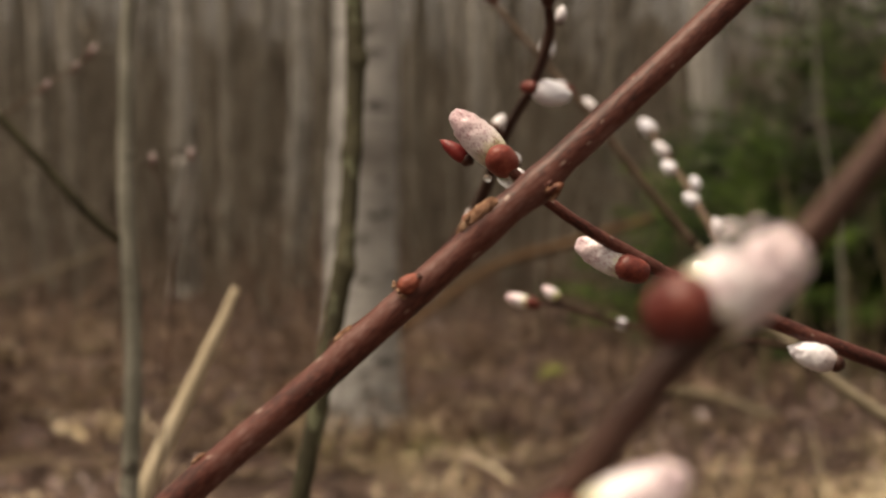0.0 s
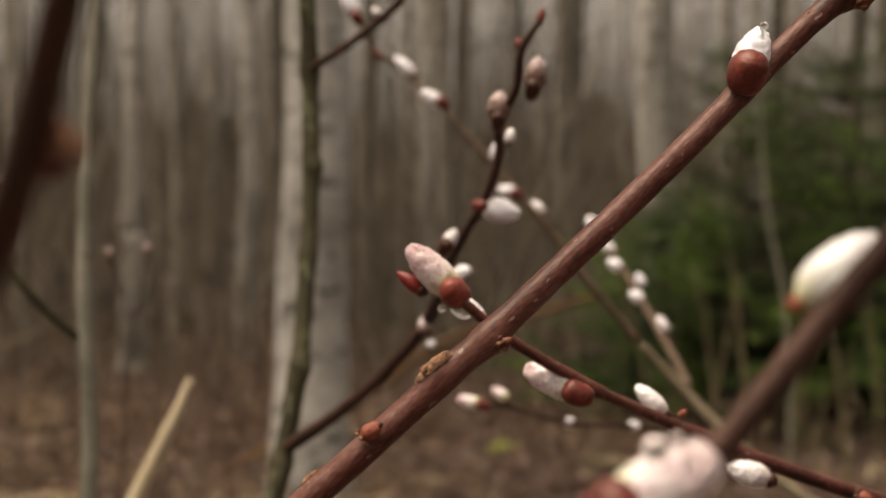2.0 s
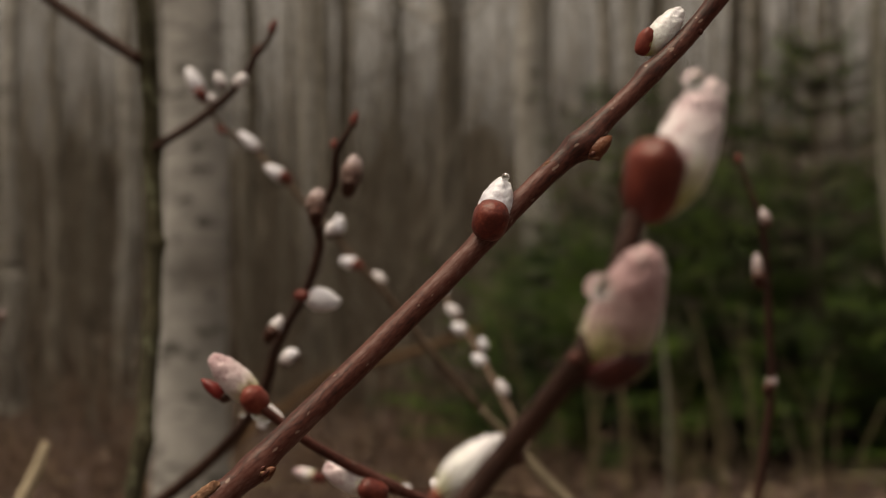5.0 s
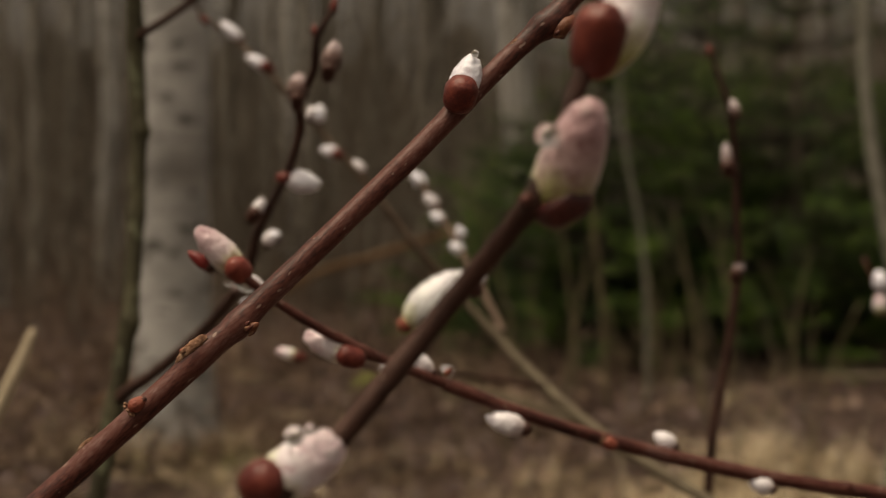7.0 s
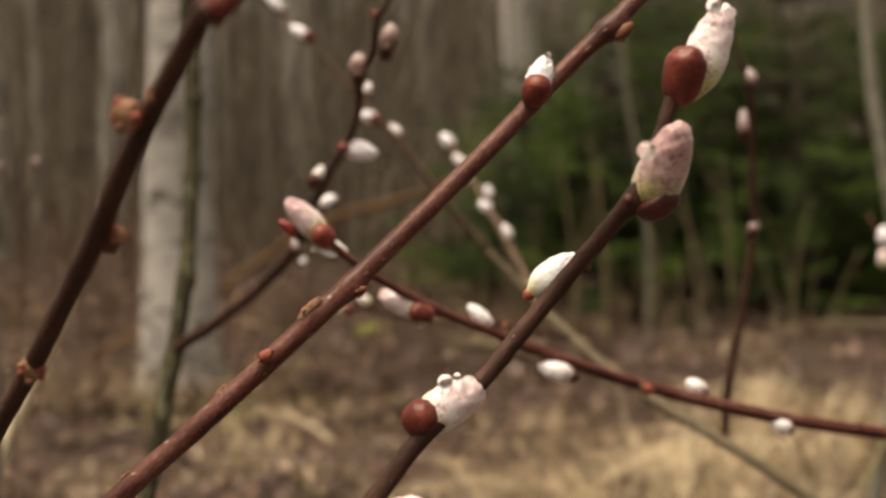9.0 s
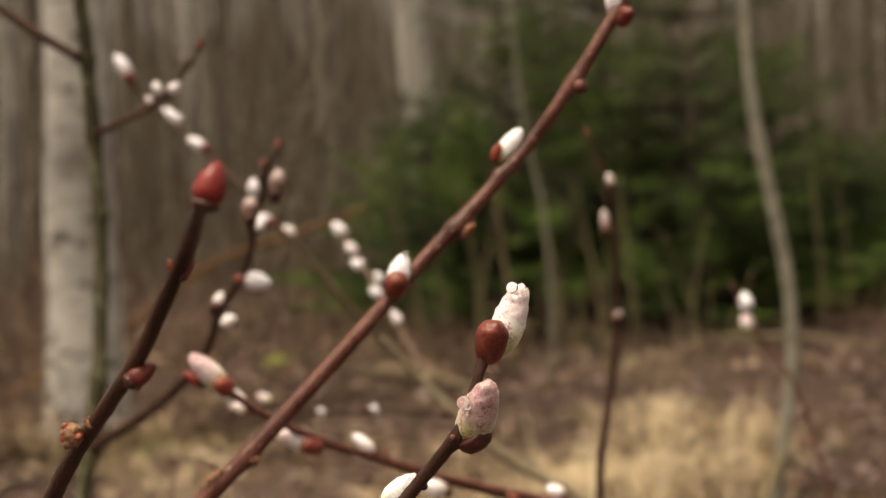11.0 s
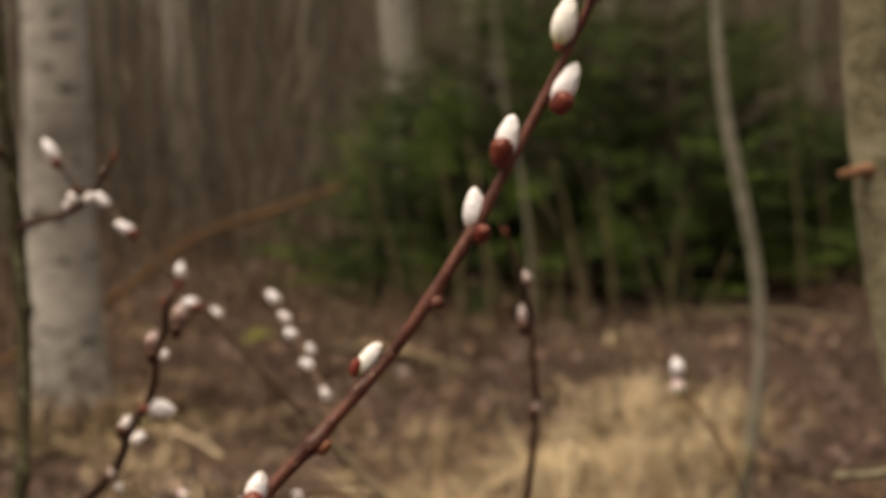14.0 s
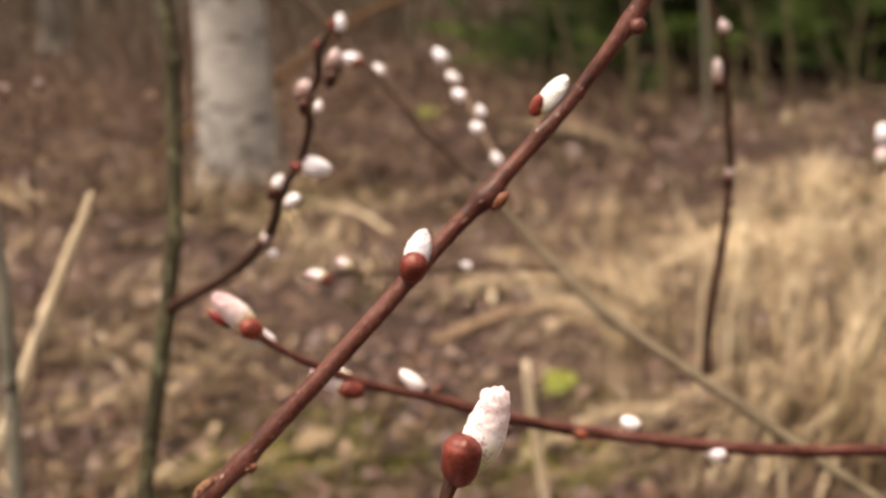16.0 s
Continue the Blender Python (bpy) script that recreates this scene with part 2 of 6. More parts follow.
M_PALELEAF = material("pale_dead_leaf", [(0.3, (0.24, 0.17, 0.11)), (0.55, (0.36, 0.28, 0.19)), (0.8, (0.47, 0.39, 0.29))], 30, rough=0.6, bump=0.3, fine=200)
M_FARWOOD = material("far_wood", [(0.3, (0.050, 0.043, 0.034)), (0.5, (0.104, 0.092, 0.075)), (0.7, (0.200, 0.186, 0.162))], 1.4, rough=1.0, bump=0, fine=5, stretch=(1, 1, 0.12))
M_CANE = material("weathered_cane", [(0.3, (0.085, 0.070, 0.040)), (0.55, (0.160, 0.135, 0.080)), (0.8, (0.250, 0.215, 0.140))], 15, rough=0.85, bump=0.3, fine=120)
M_LOG = material("orange_brown_dead_wood", [(0.3, (0.058, 0.029, 0.013)), (0.55, (0.116, 0.064, 0.029)), (0.8, (0.186, 0.116, 0.058))], 12, rough=0.85, bump=0.4, fine=90)
M_CATKIN = {
    "white": catkin_material("white_silky_catkin", (0.74, 0.71, 0.75), (0.85, 0.88, 0.98), (0.88, 0.91, 1.00)),
    "pinkwhite": catkin_material("white_pink_catkin", (0.50, 0.56, 0.20), (0.88, 0.86, 0.90), (0.74, 0.60, 0.65), 0.40, (0.58, 0.40, 0.44)),
    "pink": catkin_material("pinkish_grey_catkin", (0.38, 0.45, 0.07), (0.50, 0.36, 0.35), (0.44, 0.27, 0.29), 0.40, (0.48, 0.29, 0.32)),
    "blush": catkin_material("pale_pink_catkin", (0.46, 0.51, 0.16), (0.68, 0.59, 0.61), (0.54, 0.38, 0.42), 0.38, (0.56, 0.38, 0.42)),
    "green": catkin_material("white_green_catkin", (0.52, 0.54, 0.15), (0.82, 0.87, 0.86), (0.88, 0.90, 0.95), 0.20),
    "brown": catkin_material("half_open_brown_catkin", (0.085, 0.045, 0.034), (0.20, 0.125, 0.115), (0.42, 0.34, 0.35), 0.55, silk=0.1),
    "rosy": catkin_material("rosy_grey_catkin", (0.16, 0.08, 0.06), (0.42, 0.34, 0.34), (0.60, 0.54, 0.56), 0.42, silk=0.2),
    "grey": catkin_material("grey_white_catkin", (0.50, 0.42, 0.42), (0.76, 0.74, 0.78), (0.86, 0.86, 0.92)),
}
M_DROP = bpy.data.materials.new("water_drop")
M_DROP.use_nodes = True
# The small white diffuse share stands in for the bright sky glint in a drop.
M_DROP.node_tree.nodes["Principled BSDF"].inputs["Transmission Weight"].default_value = 0.93
M_DROP.node_tree.nodes["Principled BSDF"].inputs["Base Color"].default_value = (1, 1, 1, 1)
M_DROP.node_tree.nodes["Principled BSDF"].inputs["IOR"].default_value = 1.33
M_DROP.node_tree.nodes["Principled BSDF"].inputs["Roughness"].default_value = 0.02


# ---------------------------------------------------------------- mesh helpers
PLACE = {}


def thing(name, at, label, category, group="", kind=""):
    ob = new(name)
    ob.empty_display_size = 0.02
    ob.matrix_basis = Matrix.Translation(at)
    PLACE[ob] = Matrix.Translation(at)
    return tagged(ob, label, category, group, kind)


def part(name, bm, mat, parent=None, label="", m=None, smooth=True):
    """One mesh object under a thing or a part; m is its place in the world."""
    me = bpy.data.meshes.new(name)
    bm.to_mesh(me)
    bm.free()
    return part_mesh(name, me, mat, parent, label, m, smooth)


def part_mesh(name, me, mat, parent=None, label="", m=None, smooth=True):
    if mat and not me.materials:
        me.materials.append(mat)
    if smooth:
        me.polygons.foreach_set("use_smooth", [True] * len(me.polygons))
    ob = new(name, me)
    m = m if m is not None else (PLACE[parent] if parent else Matrix())
    PLACE[ob] = m
    if parent:
        ob.parent = parent
        ob.matrix_basis = PLACE[parent].inverted() @ m
    else:
        ob.matrix_basis = m
    return tagged(ob, label) if label else ob


def spline(pts, sub):
    """Points (x, y, z, r) made smooth by a Catmull-Rom curve."""
    p = [np.array(q, float) for q in pts]
    p = [2 * p[0] - p[1]] + p + [2 * p[-1] - p[-2]]
    p[0][3], p[-1][3] = p[1][3], p[-2][3]
    out = []
    for i in range(1, len(p) - 2):
        a, b, c, d = p[i - 1:i + 3]
        for k in range(sub):
            t = k / sub
            out.append(0.5 * (2 * b + (c - a) * t + (2 * a - 5 * b + 4 * c - d) * t * t + (3 * b - a - 3 * c + d) * t ** 3))
    out.append(p[-2])
    return out


def tube(bm, pts, seg=10, sub=6, lumps=0.0, origin=(0, 0, 0), lump_scale=200, swells=()):
    """A round stem swept along the points, with an uneven girth and closed ends. swells: (x, y, z, amount, half length, side vector) of thickened nodes."""
    c = spline(pts, sub)
    o = Vector(origin)
    layer = bm.verts.layers.float_vector.get("stem") or bm.verts.layers.float_vector.new("stem")
    rings = []
    run = 0.0
    up = Vector((0.3, 1, 0.2)).normalized()
    for i, q in enumerate(c):
        a, b = Vector(c[max(i - 1, 0)][:3]), Vector(c[min(i + 1, len(c) - 1)][:3])
        d = (b - a).normalized()
        run += (Vector(q[:3]) - a).length
        s = d.cross(up).normalized()
        up = s.cross(d).normalized()
        ring = []
        for k in range(seg):
            w = 2 * math.pi * k / seg
            v = s * math.cos(w) + up * math.sin(w)
            pt = Vector(q[:3])
            r = max(q[3], 1e-5)
            flat = (math.cos(w) * r, math.sin(w) * r, run)
            for x, y, z, amount, half, side in swells:
                far = (pt - Vector((x, y, z))).length / half
                if far < 3:
                    r *= 1 + amount * math.exp(-far * far) * (0.55 + 0.45 * v.dot(Vector(side)))
            if lumps:
                r *= 1 + lumps * noise.noise((pt + v * r) * lump_scale) + 0.4 * lumps * noise.noise((pt + v * r) * lump_scale * 3.3)
            vert = bm.verts.new(pt + v * r - o)
            vert[layer] = flat
            ring.append(vert)
        rings.append(ring)
    for r0, r1 in zip(rings, rings[1:]):
        for k in range(seg):
            bm.faces.new((r0[k], r0[(k + 1) % seg], r1[(k + 1) % seg], r1[k]))
    bm.faces.new(rings[0][::-1])
    bm.faces.new(rings[-1])


def grounded(pts, at_start, side=0.0):
    """Carries a stem on from one of its ends, bending down into the ground."""
    q = [np.array(p, float) for p in (pts[::-1] if at_start else pts)]
    d = q[-1][:3] - q[-2][:3]
    d /= np.linalg.norm(d)
    p, r = q[-1][:3].copy(), q[-1][3]
    down = np.array([side * 0.1, 0.0, -1.0])
    for k in range(1, 7):
        w = (k / 6) ** 2
        d2 = d * (1 - w) + down * w
        p = p + d2 / np.linalg.norm(d2) * 0.05
        r *= 1.03
        q.append(np.array([*p, r]))
    for k in range(1, 6):
        z = p[2] * (1 - k / 5) - 0.04 * (k == 5)
        q.append(np.array([p[0] + side * 0.03 * k, p[1], z, r * (1 + 0.06 * k)]))
    return q[::-1] if at_start else q


def risen(pts, length):
    """Carries a stem on upwards from its first point, thinning out."""
    q = [np.array(p, float) for p in pts]
    d = q[0][:3] - q[1][:3]
    d /= np.linalg.norm(d)
    top = []
    for k in (3, 2, 1):
        d2 = d + np.array([0.05 * k, 0.0, 0.05])
        top.append(np.array([*(q[0][:3] + d2 * length * k / 3), q[0][3] * (1 - 0.25 * k)]))
    return top + q


def aim(base, tip):
    """A pose at base whose z axis points to tip."""
    d = Vector(tip) - Vector(base)
    return Matrix.Translation(base) @ d.to_track_quat('Z', 'Y').to_matrix().to_4x4()


def ovoid(bm, length, radius, seg=18, rings=12, low=0.0, peak=0.42, point=1.0, m=None, bumps=0.0, cut=1.0, bend=0.0, fluff=0.0):
    """An egg shape along z, from low to low + length, widest at peak, cut off at the fraction cut; bend curves its axis, fluff roughens it."""
    m = m or Matrix()
    layer = bm.verts.layers.float_vector.get("stem") or bm.verts.layers.float_vector.new("stem")
    prev, first = None, None
    for i in range(rings + 1):
        t = i / rings * cut
        if t <= peak:
            r = math.sin(t / peak * math.pi / 2) ** 0.75
        else:
            u = (t - peak) / (1 - peak)
            r = max(1 - u ** 2, 0) ** (0.5 * point)
        r = max(r, 0.03) * radius
        ring = []
        for k in range(seg):
            w = 2 * math.pi * k / seg
            v = Vector((math.cos(w) * r, math.sin(w) * r, low + t * length))
            if bumps:
                v *= 1 + bumps * noise.noise(v * (3.2 / radius))
            if fluff:
                v += Vector((math.cos(w), math.sin(w), 0)) * radius * fluff * noise.noise(v * (3.4 / radius))
            flat = v.copy()
            v.x += bend * length * t * t
            vert = bm.verts.new(m @ v)
            vert[layer] = flat
            ring.append(vert)
        if prev:
            for k in range(seg):
                bm.faces.new((prev[k], prev[(k + 1) % seg], ring[(k + 1) % seg], ring[k]))
        else:
            first = ring
        prev = ring
    bm.faces.new(first[::-1])
    bm.faces.new(prev)


def hairs(bm, length, radius, count, rng, hair=0.19, low=0.0, bend=0.0):
    """Fine silky hairs lying along a catkin, combed towards its tip."""
    for _ in range(count):
        t, w = rng.uniform(0.12, 0.92), rng.uniform(0, 2 * math.pi)
        r = radius * math.sqrt(max(1 - ((t - 0.42) / 0.6) ** 2, 0.02)) * 0.97
        o = Vector((math.cos(w), math.sin(w), 0))
        s = Vector((-math.sin(w), math.cos(w), 0))
        a = o * r + Vector((bend * length * t * t, 0, low + t * length))
        h = length * hair * rng.uniform(0.6, 1.2)
        e = a + o * h * rng.uniform(0.02, 0.24) + Vector((0, 0, h * (1.1 - 1.3 * max(t - 0.4, 0)))) + s * h * rng.uniform(-0.3, 0.3) - o * r * 1.1 * max(t - 0.55, 0)
        k = radius * 0.009
        bm.faces.new((bm.verts.new(a - s * k), bm.verts.new(a + s * k), bm.verts.new(e)))


def hood(bm, back, radius, side, cap=1.0):
    """The cap of a bud scale: a rounded dome with a fold below its blunt tip, thin-walled and gaping behind, where the catkin pushes out."""
    seg = 24
    prof = [(-back, 0.34), (-0.96 * back, 0.52), (-0.84 * back, 0.74), (-0.58 * back, 0.92), (-0.25 * back, 0.99), (0.08 * radius, 1.0), (0.28 * radius, 0.965), (0.46 * radius, 0.90),
            (0.54 * radius, 0.825), (0.68 * radius, 0.74), (0.80 * radius, 0.60), (0.90 * radius, 0.42), (0.96 * radius, 0.22), (0.98 * radius, 0.08)]
    prev, first = None, None
    for z, r in prof:
        z *= cap if z > 0 else 1
        ring = []
        for k in range(seg):
            w = 2 * math.pi * k / seg
            face = math.cos(w - side)
            lift = (max(z, 0) * 0.10 * face + max(z, 0) * 0.08 * math.sin(2 * w + back * 9000)) * r * r
            v = Vector((math.cos(w) * radius * r, math.sin(w) * radius * r, z + lift + back))
            v += Vector((math.cos(side), math.sin(side), 0)) * max(z, 0) * 0.16
            ring.append(bm.verts.new(v * (1 + 0.04 * noise.noise(v * (2.2 / radius)))))
        if prev:
            for k in range(seg):
                bm.faces.new((prev[k], prev[(k + 1) % seg], ring[(k + 1) % seg], ring[k]))
        else:
            first = ring
        prev = ring
    bm.faces.new(first[::-1])
    bm.faces.new(prev)


def catkin(parent, kind, base, tip, width, scale_at=None, scale_r=0.0, drops=(), own=0.45, lean=None, back=None, bend=0.0, tint="", cap=1.0):
    """A willow catkin bursting from its bud scale, or a closed bud, seated on a branch."""
    rng = random.Random(int(abs(base[0] * 7919 + base[2] * 104729) * 1000))
    m = aim(base, tip)
    ln = (Vector(tip) - Vector(base)).length
    if kind in ("bud", "redbud", "darkbud"):
        bm = bmesh.new()
        ovoid(bm, ln, width / 2, 16, 12, peak=0.38, point=1.5, bumps=0.05)
        ob = part("bud", bm, {"redbud": M_BUD, "bud": M_SCALE, "darkbud": M_SCALE_DARK}[kind], parent, "closed brown bud" if kind == "darkbud" else "closed red pointed bud", m)
        bm = bmesh.new()
        ovoid(bm, ln * 0.34, width * 0.47, 12, 6, low=-ln * 0.06, peak=0.6, bumps=0.12)
        part("bud_base", bm, M_SCALE_DARK, ob, "", m)
        return ob
    bm = bmesh.new()
    near = width > 0.004
    ovoid(bm, ln, width / 2, 32 if near else 16, 40 if near else 14, peak=0.34 if kind == "pink" else 0.42, point=1.05 if kind in ('pink', 'pinkwhite', 'blush') else 1.3 if near else 1.1, bumps=0.05 if kind in ('pink', 'pinkwhite', 'blush') else 0.065, bend=bend, fluff=0.015 if kind in ('pink', 'pinkwhite', 'blush') else 0.035 if near else 0.06)
    ob = part("catkin", bm, M_CATKIN[kind], parent,
              {"white": "silky white catkin", "pinkwhite": "white and pink silky catkin", "pink": "pinkish grey silky catkin", "blush": "pale pink silky catkin", "green": "white catkin with a green base",
               "rosy": "rosy grey catkin", "grey": "greyish white catkin", "brown": "half-open brownish catkin"}[kind], m)
    bm = bmesh.new()
    wet = kind in ('pink', 'pinkwhite', 'blush', 'brown')
    hairs(bm, ln, width / 2, 260 if wet else 520 if near else 300, rng, 0.10 if wet else 0.12 if near else 0.18, bend=bend)
    fur = part("silky_hair", bm, M_CATKIN[kind], ob, "", m)
    tagged(fur, kind="stuff")
    if scale_at:
        bm = bmesh.new()
        c, b = Vector(scale_at), Vector(base)
        d = (c - b)
        ax = (d.normalized() * own + (Vector(tip) - b).normalized() * (1 - own)).normalized() if d.length > scale_r * 0.3 else (Vector(tip) - b).normalized()
        if lean:
            ax = Vector(lean).normalized()
        back = back or max(scale_r * 1.05, min(d.length * 0.95, scale_r * 1.9))
        sm = aim(c - ax * back, c + ax)
        front = sm.to_3x3().inverted() @ Vector((0.1, -1, 0.15))
        hood(bm, back, scale_r, math.atan2(front.y, front.x), cap)
        full = back + scale_r
        lip = bmesh.new()
        ovoid(lip, full * 0.14, scale_r * 0.40, 12, 5, low=-full * 0.02, peak=0.6, bumps=0.2)
        part("scale_base", lip, M_WOUND, ob, "", sm)
        brown = kind in ("grey", "brown", "rosy")
        shade, look_of = {"maroon": (M_SCALE_MAROON, "glossy maroon bud scale"), "bright": (M_SCALE_RED, "bright orange-red bud scale")}.get(tint, (M_SCALE_DARK, "brown bud scale") if brown else (M_SCALE, "smooth dark red bud scale"))
        part("bud_scale", bm, shade, ob, look_of, sm)
    else:
        bm = bmesh.new()
        ovoid(bm, ln * (0.2 if kind == "green" else 0.3), width * (0.22 if kind == "green" else 0.33), 12, 6, low=-ln * 0.08, peak=0.55, bumps=0.1)
        part("bud_scale", bm, M_SCAR if kind == "green" else M_SCALE_DARK, ob, "small orange bud scale" if kind == "green" else "small brown bud scale", m)
    for x, y, z, r in drops:
        bm = bmesh.new()
        bmesh.ops.create_icosphere(bm, subdivisions=3, radius=r)
        part("water_drop", bm, M_DROP, ob, "clear water drop", Matrix.Translation((x, y, z)))
    return ob


def node_mark(parent, kind, base, tip, width):
    """Leaf scars, cork wounds, broken bud remains and knobs on a branch."""
    rng = random.Random(int(abs(base[0] * 7919 + base[2] * 104729) * 1000) + 3)
    m = aim(base, tip)
    bm = bmesh.new()
    if kind == "rosette":
        ovoid(bm, width * 0.7, width * 0.40, 16, 10, low=-width * 0.45, peak=0.55, bumps=0.3)
        ob = part("bud_scar", bm, M_WOUND, parent, "pale corky scar where a bud fell", m)
        for k in range(7):
            w = 2 * math.pi * k / 7 + rng.uniform(-0.25, 0.25)
            d = width * rng.uniform(0.24, 0.38)
            lump = bmesh.new()
            lm = m @ Matrix.Translation((math.cos(w) * d, math.sin(w) * d, -width * 0.05)) @ Euler((rng.uniform(-0.5, 0.5), rng.uniform(-0.5, 0.5), 0)).to_matrix().to_4x4()
            ovoid(lump, width * rng.uniform(0.30, 0.46), width * rng.uniform(0.10, 0.17), 9, 7, low=-width * 0.1, peak=0.55, bumps=0.35)
            part("cork_lump", lump, M_WOUND if k % 2 else M_SCAR, ob, "", lm)
        return ob
    if kind == "wound":
        ovoid(bm, width * 1.8, width * 0.30, 16, 14, low=-width * 0.9, peak=0.5, bumps=0.28)
        ob = part("bark_scar", bm, M_WOUND, parent, "cracked pale scar in the bark", m)
        for k in range(6 if width > 0.0024 else 0):  # loose flakes of split bark
            flake = bmesh.new()
            z, w = width * rng.uniform(-0.6, 0.6), rng.uniform(0, 6.28)
            fm = m @ Matrix.Translation((math.cos(w) * width * 0.24, math.sin(w) * width * 0.24, z)) @ Euler((rng.uniform(-0.7, 0.7), rng.uniform(-0.7, 0.7), w)).to_matrix().to_4x4()
            ovoid(flake, width * rng.uniform(0.35, 0.7), width * rng.uniform(0.07, 0.14), 8, 6, low=-width * 0.2, peak=0.4, point=1.4, bumps=0.4)
            part("bark_flake", flake, (M_WOUND, M_SCAR, M_BARK)[k % 3], ob, "", fm)
        return ob
    if kind == "scar":
        ovoid(bm, width * 1.15, width * 0.40, 18, 14, low=-width * 0.35, peak=0.40, point=1.2, bumps=0.08)
        ob = part("leaf_scar", bm, M_SCAR, parent, "pinkish red dormant bud over a leaf scar", m)
        cap = bmesh.new()
        ovoid(cap, width * 0.34, width * 0.20, 12, 8, low=width * 0.52, peak=0.35, point=1.3, bumps=0.1)
        part("bud_tip", cap, M_SCALE_DARK, ob, "dark dry tip", m)
        for k in range(9):  # the pale torn ring below the bud
            w = math.pi * (0.1 + 1.8 * k / 8)
            rim = bmesh.new()
            rm = m @ Matrix.Translation((math.cos(w) * width * 0.36, math.sin(w) * width * 0.36, -width * (0.26 + 0.05 * (k % 2)))) @ Euler((rng.uniform(-0.4, 0.4), 0, w + 1.57)).to_matrix().to_4x4()
            ovoid(rim, width * 0.20, width * 0.12, 8, 6, low=-width * 0.1, peak=0.5, bumps=0.3)
            part("scar_rim", rim, M_WOUND, ob, "pale cracked rim", rm)
        return ob
    if kind == "stub":
        ln = (Vector(tip) - Vector(base)).length
        torn = width < 0.0025  # only a ragged collar is left
        ovoid(bm, ln * (0.9 if torn else 1.25), width * (0.34 if torn else 0.5), 16, 12, low=-ln * 0.25, peak=0.34, point=1.5, bumps=0.07, bend=0.12)
        ob = part("bud_stub", bm, M_STUB, parent, "rust brown torn bud collar" if torn else "rust brown pointed dry bud", m)
        for k in range(9 if torn else 6):
            w = 2 * math.pi * k / (9 if torn else 6) + rng.uniform(-0.3, 0.3)
            collar = bmesh.new()
            cm = m @ Matrix.Translation((math.cos(w) * width * 0.40, math.sin(w) * width * 0.40, ln * rng.uniform(-0.1, 0.08))) @ Euler((rng.uniform(-0.5, 0.5), rng.uniform(-0.5, 0.5), w)).to_matrix().to_4x4()
            ovoid(collar, width * rng.uniform(0.3, 0.55) * (1.8 if torn else 1.4), width * rng.uniform(0.11, 0.19), 8, 6, low=-width * 0.2, peak=0.45, point=1.4, bumps=0.3)
            part("collar_scale", collar, M_WOUND if k % 2 == 0 else M_BARK, ob, "", cm)
        return ob
    ovoid(bm, width * 0.9, width * 0.42, 12, 8, low=-width * 0.4, peak=0.5, bumps=0.15)
    return part("knob", bm, M_BARK, parent, "", m)


# ---------------------------------------------------------------- ground
def ground_height(x, y):
    near = min(max((math.hypot(x, y) - 1.5) / 3.0, 0), 1)
    return near * (0.05 * noise.noise((x * 0.55, y * 0.55, 0)) + 0.045 * noise.noise((x * 2.1, y * 2.1, 3)) + 0.02 * noise.noise((x * 5.0, y * 5.0, 5)))


def build_ground():
    xs = sorted({round(s * v, 3) for s in (-1, 1) for v in [0.1 * i for i in range(100)] + [10 + 1.5 * i for i in range(24)] + [60, 100, 200, 500, 1500]})
    verts = [(x, y, ground_height(x, y)) for y in xs for x in xs]
    n = len(xs)
    faces = [(j * n + i, j * n + i + 1, (j + 1) * n + i + 1, (j + 1) * n + i) for j in range(n - 1) for i in range(n - 1)]
    me = bpy.data.meshes.new("ground")
    me.from_pydata(verts, [], faces)
    ob = part_mesh("ground", me, M_GROUND)
    tagged(ob, "dark damp forest soil under dead leaves", "ground", kind="structure")


build_ground()


def build_litter():
    """Fallen leaves, curled and lying over one another, thinner with distance."""
    rng = random.Random(5)
    v, f = [], []
    for k in range(130000):
        front = k < 62000
        d = 0.8 + 13.4 * rng.random() ** 1.4 if front else 12 * rng.random() ** 0.6
        a = radians(rng.uniform(-28, 28) if front else rng.uniform(0, 360) if d < 1.6 else rng.uniform(26, 334))
        x, y = d * math.sin(a), d * math.cos(a)
        if noise.noise((x * 3.1, y * 3.1, 7)) + rng.uniform(-0.35, 0.35) < -0.08:
            continue
        z = ground_height(x, y) + rng.uniform(0.002, 0.035)
        s = rng.uniform(0.009, 0.021) * (0.8 + d * 0.04 if front else 1.3) * (1.5 if rng.random() < 0.06 else 1)
        w = s * rng.uniform(0.35, 0.8)
        m = Matrix.Translation((x, y, z)) @ Euler((rng.gauss(0, 0.45), rng.gauss(0, 0.45), rng.uniform(0, 6.28))).to_matrix().to_4x4()
        c = rng.uniform(-0.3, 0.5) * s
        pts = [(-s, 0, c * 0.4), (-s * 0.3, w, c), (s * 0.5, w * 0.75, c), (s * 1.1, 0, c * 0.6), (s * 0.5, -w * 0.75, c * 0.8), (-s * 0.3, -w, c), (0, 0, 0)]
        o = len(v)
        v += [tuple(m @ Vector(p)) for p in pts]
        f += [(o + 6, o + k, o + (k + 1) % 6) for k in range(6)]
    me = bpy.data.meshes.new("leaf_litter")
    me.from_pydata(v, [], f)
    tagged(part_mesh("leaf_litter", me, M_LEAF), "brown dead leaves lying on the forest floor", "leaves", kind="stuff")


build_litter()


